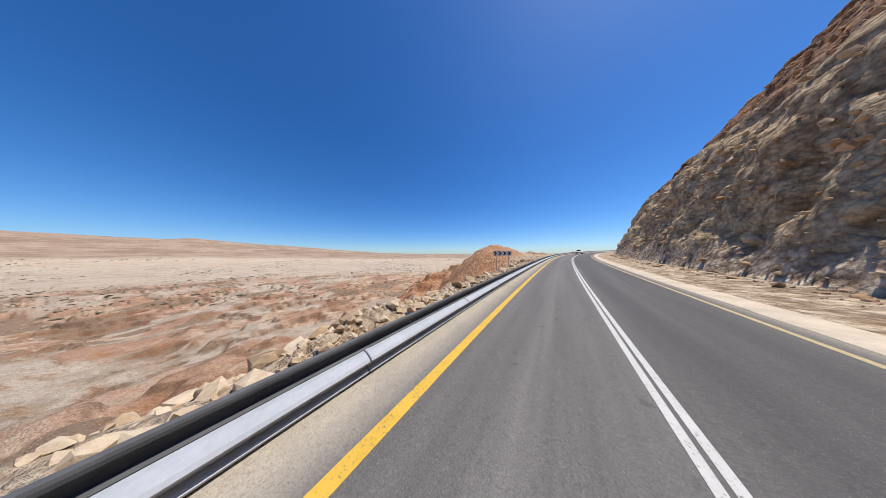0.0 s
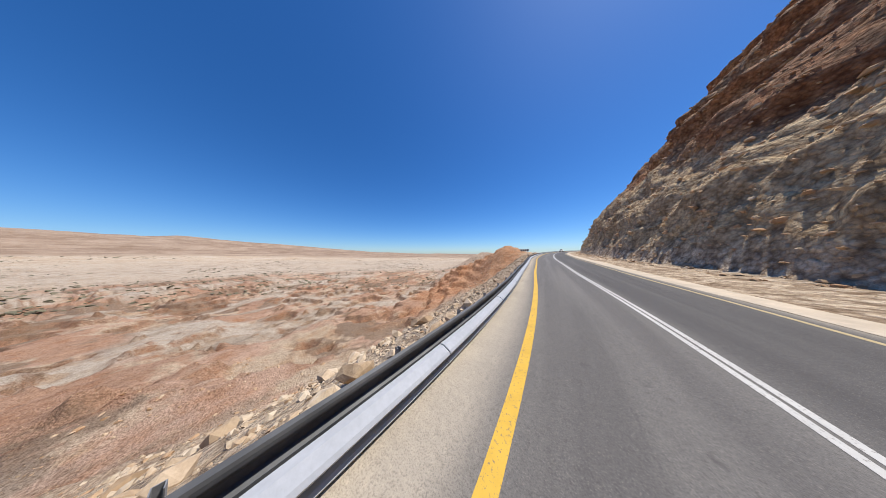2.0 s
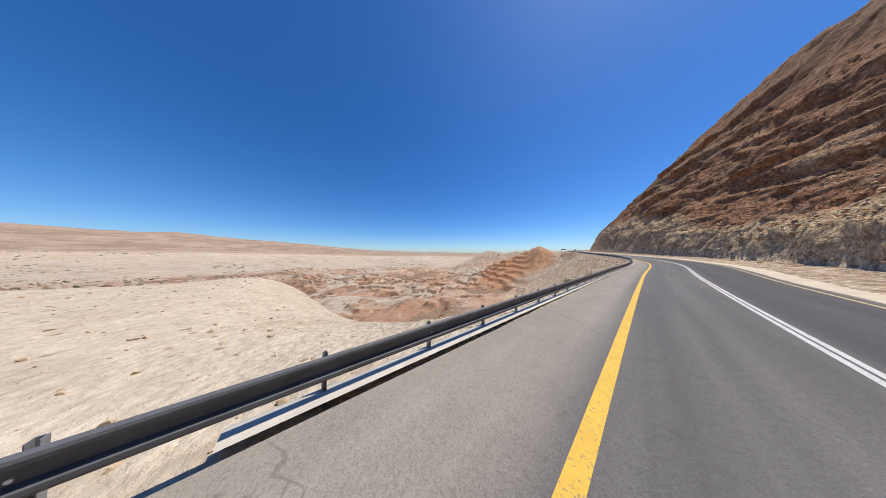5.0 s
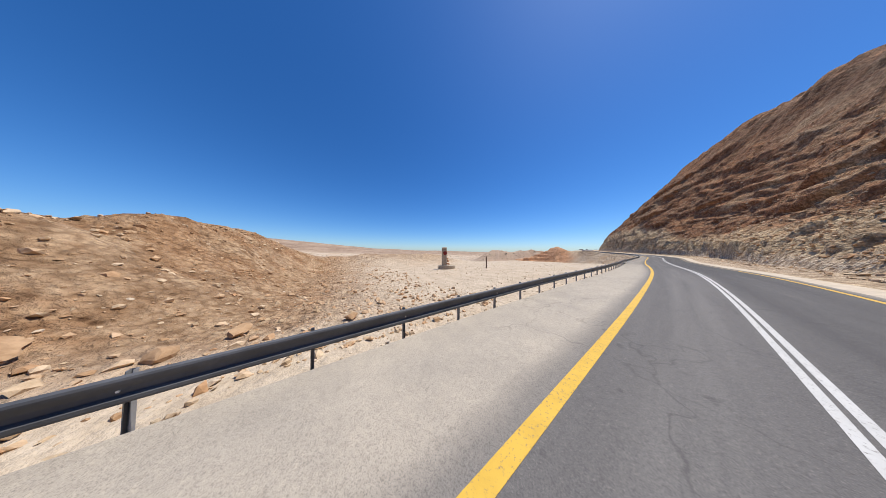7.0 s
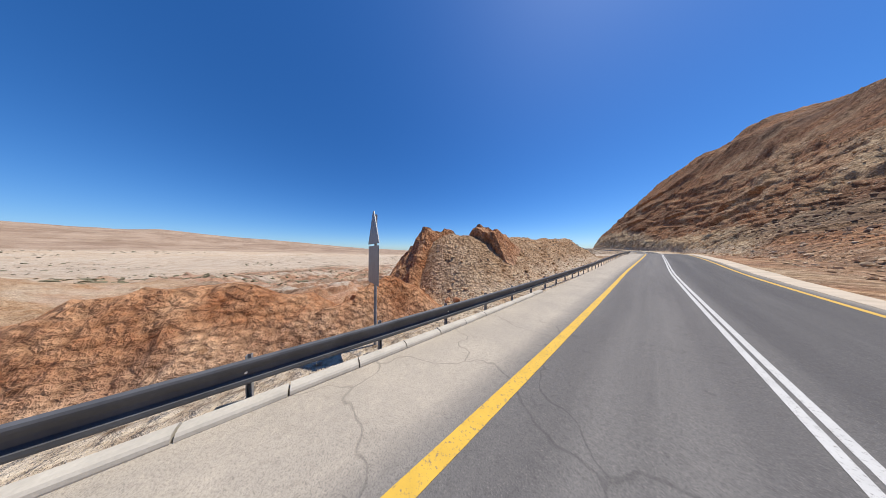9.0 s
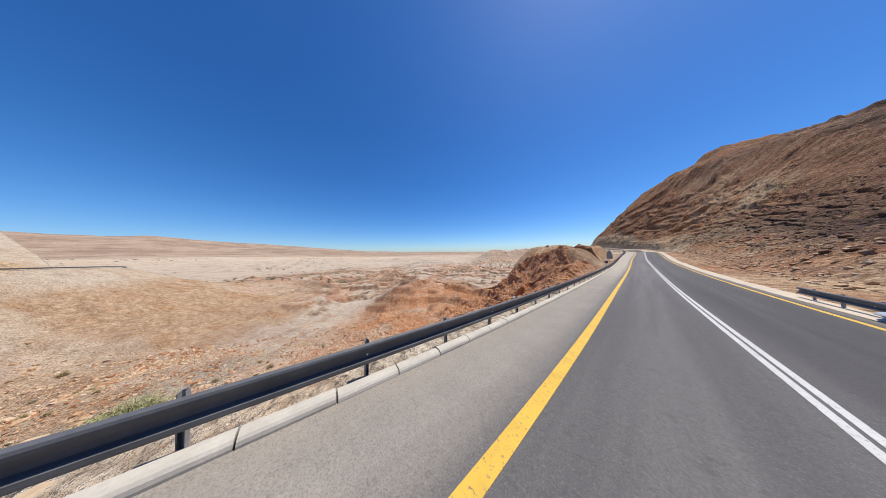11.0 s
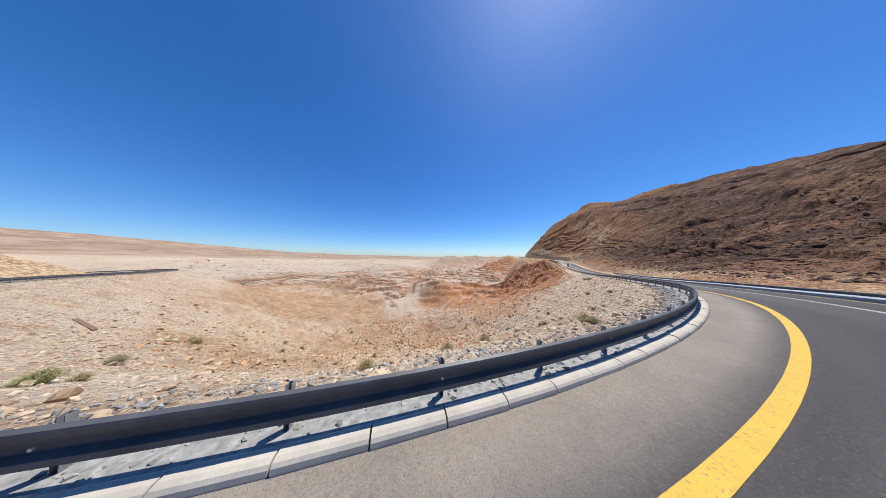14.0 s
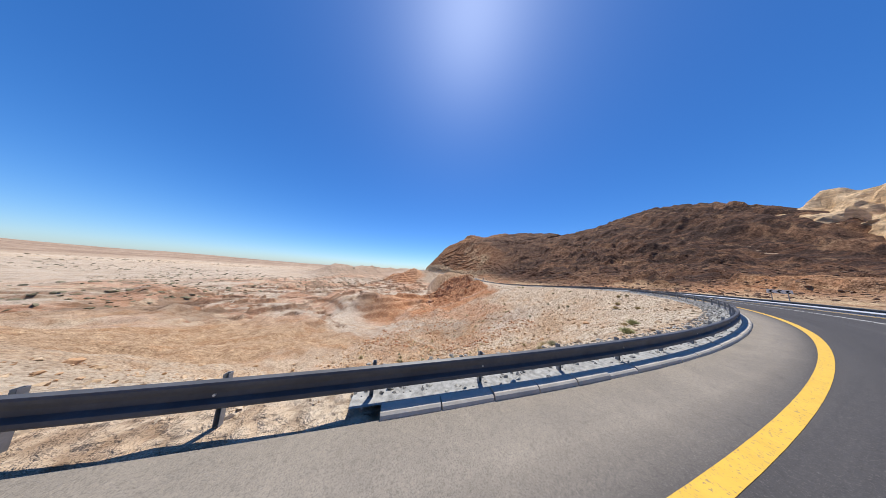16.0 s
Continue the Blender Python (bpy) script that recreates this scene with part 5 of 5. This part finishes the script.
SHRUB_AT = [(92.3, 144.4, 1.50, "green"), (95.5, 147.2, 1.20, "green"), (94.5, 155.5, 1.10, "dry"), (98.5, 151.5, 0.80, "dry"), (100.5, 154.8, 0.80, "dry"),
            (90.1, 142.6, 1.20, "grey"), (-6.4, 1.4, 1.20, "green"), (-7.1, -0.4, 1.20, "green"), (-8.0, -1.1, 1.20, "green"), (-6.6, 3.5, 0.90, "grey"),
            (-22.7, -0.2, 1.50, "dry"), (-54.5, -6.0, 1.50, "dry"), (-53.4, -3.9, 1.50, "dry"), (-38.3, -30.1, 1.10, "dry"), (-43.6, -30.1, 1.10, "dry"),
            (-38.9, -31.1, 0.90, "grey"), (-45.4, -29.9, 1.10, "dry"), (-48.5, -32.0, 0.90, "dry"), (-65.6, -31.1, 1.00, "green"), (-74.9, -15.9, 1.60, "dry"),
            (-73.0, -17.0, 1.40, "dry"), (-25.5, -20.6, 0.90, "grey"), (54.9, 82.4, 0.35, "grey"), (62.7, 93.2, 0.40, "dry"), (-59.5, -31.4, 1.10, "green"),
            (-70.0, -5.6, 1.50, "grey"), (-58.7, 0.0, 1.50, "grey"), (-68.5, 10.4, 1.50, "dry"), (-62.0, 4.0, 1.30, "dry"), (-75.0, -3.0, 1.20, "grey")]
for k, (x, y, s, kd) in enumerate(SHRUB_AT):
    shrub(x, y, s, kd, k)
rs = random.Random(44)
for k in range(110):
    t = rs.uniform(9.4, 15.8)
    d = rs.uniform(5, 46)
    x, y = place_by(t, float(L_EDGE[at(t)]) + d)
    shrub(x, y, rs.uniform(0.4, 1.25), rs.choice(["dry", "dry", "grey"]), 60 + k)


def far_clump_mesh():
    """Clumps of the plain, far off."""
    r = np.random.default_rng(9)
    P, Z = [], []
    for _ in range(5200):
        a, d = r.uniform(-1.75, 0.35), 230 * (6.0 ** r.random())
        x, y = 40 + math.sin(a) * d, 100 + math.cos(a) * d
        if fbm(np.array([x]), np.array([y]), 130, 2, 91)[0] < -0.05 and d > 350:
            continue
        P.append((x, y, ground_z(x, y) + 0.2))
        Z.append(0.9 * (3.4 ** (r.random() ** 2)) * (1 + d / 1000))
    return np.array(P), np.array(Z)


P, Z = far_clump_mesh()
M_FARSHRUB = plain("dark_plain_shrub", (0.19, 0.17, 0.105), 0.95, 0, 0.3, 3)
scatter("plain_shrubs", P, Z, M_FARSHRUB, "scattered grey-green shrubs on the far plain", "shrubs", flat=0.42, seed=92)

# ---- signs ----
M_BLACK = plain("black_sign_film", (0.02, 0.02, 0.022), 0.5)
M_SIGNWHITE = plain("white_sign_film", (0.75, 0.75, 0.72), 0.45, 0, 0.05)
M_SIGNBACK = plain("grey_sign_back", (0.27, 0.28, 0.29), 0.5, 0.5, 0.1)
M_WOOD = plain("weathered_timber", (0.22, 0.15, 0.10), 0.9, 0, 0.3, 5)
M_CONC = plain("pitted_concrete", (0.46, 0.38, 0.28), 0.95, 0, 0.2, 5)
M_REDPAINT = plain("dark_red_paint", (0.26, 0.04, 0.03), 0.7, 0, 0.2, 4)


def chevron_sign(p, yaw, n, w, h, lift, label, flip=1):
    ob = thing("chevron_sign", p, label, "road sign", "chevron signs", rz=yaw)
    part("panel", box_bm(n * w + 0.06, 0.03, h, (0, 0, lift), 0.008), M_SIGNWHITE, ob, "white chevron board")
    for k in range(n):
        bm = bmesh.new()
        x0 = (k - n / 2) * w + w * 0.12
        c = [(0, 0.04), (0.36 * w, 0.04), (0.72 * w, h / 2), (0.36 * w, h - 0.04), (0, h - 0.04), (0.36 * w, h / 2)]
        fr = [bm.verts.new((flip * (x0 + a) if flip > 0 else -(x0 + a), -0.024, lift + b)) for a, b in c]
        bk = [bm.verts.new((v.co.x, -0.014, v.co.z)) for v in fr]
        bm.faces.new((fr[0], fr[1], fr[2], fr[5]))
        bm.faces.new((fr[5], fr[2], fr[3], fr[4]))
        for q in range(6):
            bm.faces.new((fr[q], fr[(q + 1) % 6], bk[(q + 1) % 6], bk[q]))
        bmesh.ops.recalc_face_normals(bm, faces=bm.faces[:])
        part("chevron", bm, M_BLACK, ob, "black chevron")
    for x in (-n * w * 0.33, n * w * 0.33):
        part("post", tube_bm([(x, 0.05, -1.2), (x, 0.05, lift + h * 0.95)], [0.035, 0.035], 8), M_POST, ob)
    return ob


g = (124.0, 251.0)
cp = Vector((g[0], g[1], ground_z(*g)))
chevron_sign(cp, math.radians(-2), 4, 0.72, 0.75, float(LINE[at(-1.2), 2]) + 1.35 - cp.z, "black and white chevron board beyond the guardrail")
cx, cy = -26.85, -46.67
cz = float(LINE[at(13.0), 2]) - 0.1
chevron_sign(Vector((cx, cy, cz)), math.atan2(cy + 40, cx + 70) - math.pi / 2, 3, 0.58, 0.55, 1.75, "black and white chevron board behind the outer guardrail", -1)


def warning_sign(p, yaw):
    ob = thing("warning_sign", p, "grey back of a triangular warning sign on a post", "road sign", rz=yaw)
    part("post", tube_bm([(0, 0, -1.0), (0, 0, 3.3)], [0.035, 0.035], 10), M_POST, ob)
    bm = bmesh.new()
    tri = [(-0.5, 2.55), (0.5, 2.55), (0.04, 3.38), (-0.04, 3.38)]
    a = [bm.verts.new((x, -0.045, z)) for x, z in tri]
    b = [bm.verts.new((x, -0.065, z)) for x, z in tri]
    bm.faces.new(a)
    bm.faces.new(b[::-1])
    for k in range(4):
        bm.faces.new((a[k], a[(k + 1) % 4], b[(k + 1) % 4], b[k]))
    bmesh.ops.recalc_face_normals(bm, faces=bm.faces[:])
    part("triangle_plate", bm, M_SIGNBACK, ob)
    part("lower_plate", box_bm(0.9, 0.02, 0.95, (0, -0.055, 1.55), 0.004), M_SIGNBACK, ob)
    for z in (1.75, 2.3, 2.75):
        part("clamp", box_bm(0.5, 0.02, 0.05, (0, -0.035, z)), M_POST, ob)
    return ob


wx, wy = place_by(8.95, 4.3)
warning_sign(Vector((wx, wy, float(LINE[at(8.95), 2]) - 0.1)), heading(at(8.95)) + math.pi / 2)
x, y = place_by(9.25, 4.1)
ms = thing("marker_plate", Vector((x, y, float(LINE[at(9.25), 2]) - 0.15)), "small dark marker plate on a short post", "road sign", rz=heading(at(9.25)) + math.pi / 2)
part("post", tube_bm([(0, 0, -0.5), (0, 0, 1.5)], [0.025, 0.025], 8), M_POST, ms)
part("plate", box_bm(0.45, 0.02, 0.4, (0, -0.03, 1.1), 0.004), M_BLACK, ms)
part("plate_field", box_bm(0.2, 0.012, 0.16, (0, -0.046, 1.22)), M_SIGNBACK, ms)

# ---- the lay-by: concrete monument, timber post ----
def monument(p):
    ob = thing("concrete_monument", p, "pitted concrete pillar with a red disc on a round plinth", "monument", rz=0.5)
    bm = bmesh.new()
    bmesh.ops.create_cone(bm, cap_ends=True, segments=20, radius1=0.62, radius2=0.60, depth=0.42, matrix=Matrix.Translation((0.1, 0, 0.15)) @ Matrix.Diagonal((1.35, 0.8, 1, 1)))
    part("plinth", bm, M_CONC, ob)
    bm = box_bm(0.46, 0.30, 1.75, (-0.15, 0, 0.36), 0.03)
    bmesh.ops.subdivide_edges(bm, edges=bm.edges[:], cuts=3, use_grid_fill=True)
    for v in bm.verts:
        v.co += Vector((1, 1, 0)) * 0.02 * noise.noise(v.co * 6)
    part("pillar", bm, M_CONC, ob)
    bm = bmesh.new()
    bmesh.ops.create_cone(bm, cap_ends=True, segments=24, radius1=0.19, radius2=0.19, depth=0.03, matrix=Matrix.Translation((-0.1, -0.18, 1.55)) @ Matrix.Rotation(math.pi / 2, 4, "X"))
    part("disc", bm, M_REDPAINT, ob, "dark red painted disc")
    for k, (dx, z, s) in enumerate([(0.12, 0.55, 0.22), (0.2, 0.8, 0.18), (0.14, 1.02, 0.15), (0.3, 0.5, 0.18)]):
        vs, fs = rock_template(200 + k, 1)
        bm = bmesh.new()
        vv = [bm.verts.new(Vector(v) * s + Vector((dx, -0.08, z))) for v in vs]
        for f in fs:
            bm.faces.new([vv[q] for q in f])
        part("stone", bm, M_REDROCK, ob)
    return ob


mx, my = 50.75, 99.93
monument(Vector((mx, my, ground_z(mx, my) - 0.02))).scale = (1.4, 1.4, 1.4)
px, py = 55.9, 102.2
tp = thing("timber_post", Vector((px, py, ground_z(px, py))), "weathered timber post on the lay-by edge", "post")
part("shaft", tube_bm([(0, 0, -0.4), (0.01, 0, 0.8), (0.0, 0.02, 1.55)], [0.10, 0.09, 0.085], 9), M_WOOD, tp)
part("cap", tube_bm([(0, 0.02, 1.55), (0, 0.02, 1.66)], [0.10, 0.07], 9), M_WOOD, tp)

# dark block on the heap
bx, by = 24.8, 74.5
bl = thing("concrete_block", Vector((bx, by, ground_z(bx, by) - 0.1)), "dark weathered block on top of the heap", "block", rz=0.4)
part("block_body", box_bm(1.0, 0.8, 0.62, (0, 0, 0), 0.09), M_DARKROCK, bl)
part("block_cap", box_bm(0.9, 0.7, 0.1, (0.03, 0, 0.60), 0.04), M_DARKROCK, bl)


# ---- planks and logs in the bowl ----
def plank(p0, p1, w, label):
    a = Vector((*p0, ground_z(*p0) + 0.10))
    b = Vector((*p1, ground_z(*p1) + 0.14))
    bm = bmesh.new()
    d = b - a
    bmesh.ops.create_cube(bm, size=1.0, matrix=Matrix.Diagonal((d.length, w, w * 0.45, 1)))
    bmesh.ops.subdivide_edges(bm, edges=[e for e in bm.edges if abs((e.verts[0].co - e.verts[1].co).x) > 0.5], cuts=5)
    for v in bm.verts:
        v.co += Vector((0, 0.12 * w, 0.2 * w)) * noise.noise(Vector((v.co.x * 1.3, w, 3)))
    bmesh.ops.bevel(bm, geom=bm.edges[:], offset=w * 0.06, segments=1, affect="EDGES")
    ob = new("plank", mesh_of("plank", bm, M_WOOD))
    ob.matrix_world = Matrix.Translation((a + b) / 2) @ d.to_track_quat("X", "Z").to_matrix().to_4x4()
    return tagged(ob, label, "plank", "timber debris")


plank((-53.6, -17.0), (-52.0, -18.0), 0.32, "old dark timber beam lying on the stones")
plank((-84.5, -17.5), (-80.4, -18.7), 0.30, "long weathered plank lying near the road edge")
plank((-75.5, -17.5), (-72.5, -18.5), 0.28, "grey plank lying on rubble")
plank((-41.5, 7.5), (-36.0, 6.0), 0.42, "pale timber beam half buried in the slope")

# crumpled red bag on the bank
x, y = place_by(2.3, float(L_EDGE[at(2.3)]) + 2.0)
vs, fs = rock_template(301, 2)
bm = bmesh.new()
vv = [bm.verts.new(Vector((v[0] * 0.22, v[1] * 0.17, v[2] * 0.12 + 0.08))) for v in vs]
for f in fs:
    bm.faces.new([vv[q] for q in f])
rb = new("plastic_bag", mesh_of("plastic_bag", bm, plain("red_plastic", (0.55, 0.04, 0.04), 0.4, 0, 0.1)))
rb.matrix_world = Matrix.Translation((x, y, ground_z(x, y)))
tagged(rb, "crumpled red plastic bag among stones", "litter")


# ---- a white pickup far back on the road ----
def pickup(p, yaw):
    ob = thing("pickup_car", p, "white pickup car far back on the road", "car", rz=yaw)
    M_CAR = plain("white_car_paint", (0.78, 0.78, 0.76), 0.3, 0, 0.03)
    M_GLASS = plain("dark_car_glass", (0.03, 0.035, 0.04), 0.1)
    M_TYRE = plain("black_tyre", (0.02, 0.02, 0.02), 0.9)
    M_LAMP = plain("clear_lamp", (0.8, 0.8, 0.75), 0.2)
    bm = bmesh.new()
    side = [(-2.3, 0.45), (-2.35, 0.85), (-2.2, 1.0), (-1.1, 1.05), (-0.5, 1.72), (0.9, 1.74), (1.15, 1.1), (2.3, 1.05), (2.35, 0.5)]
    l = [bm.verts.new((x, 0.86 - (0.12 if z > 1.2 else 0), z)) for x, z in side]
    r = [bm.verts.new((x, -0.86 + (0.12 if z > 1.2 else 0), z)) for x, z in side]
    bm.faces.new(l)
    bm.faces.new(r[::-1])
    for k in range(len(side)):
        bm.faces.new((l[k], r[k], r[(k + 1) % len(side)], l[(k + 1) % len(side)]))
    bmesh.ops.recalc_face_normals(bm, faces=bm.faces[:])
    bmesh.ops.bevel(bm, geom=bm.edges[:], offset=0.05, segments=2, affect="EDGES")
    part("body", bm, M_CAR, ob, smooth=True)
    bm = bmesh.new()
    q = [bm.verts.new(c) for c in ((-1.06, 0.66, 1.10), (-1.06, -0.66, 1.10), (-0.58, -0.6, 1.66), (-0.58, 0.6, 1.66))]
    bm.faces.new(q)
    bmesh.ops.translate(bm, verts=bm.verts[:], vec=(-0.03, 0, 0.02))
    part("windscreen", bm, M_GLASS, ob)
    for y_ in (0.6, -0.6):
        part("headlight", box_bm(0.06, 0.3, 0.16, (-2.36, y_, 0.72), 0.02), M_LAMP, ob)
    part("grille", box_bm(0.05, 0.8, 0.18, (-2.37, 0, 0.68), 0.02), M_BLACK, ob)
    for x_ in (-1.45, 1.4):
        for y_ in (0.8, -0.8):
            wheel = part("wheel", tube_bm([(x_, y_ - 0.11, 0.36), (x_, y_ + 0.11, 0.36)], [0.36, 0.36], 18), M_TYRE, ob)
            part("rim", tube_bm([(x_, y_ - 0.115, 0.36), (x_, y_ + 0.115, 0.36)], [0.2, 0.2], 14), M_SIGNBACK, wheel)
    return ob


ci = at(-3.3)
cpos = beside(ci, -0.4, 0.02)
pickup(cpos, heading(ci) + math.pi)
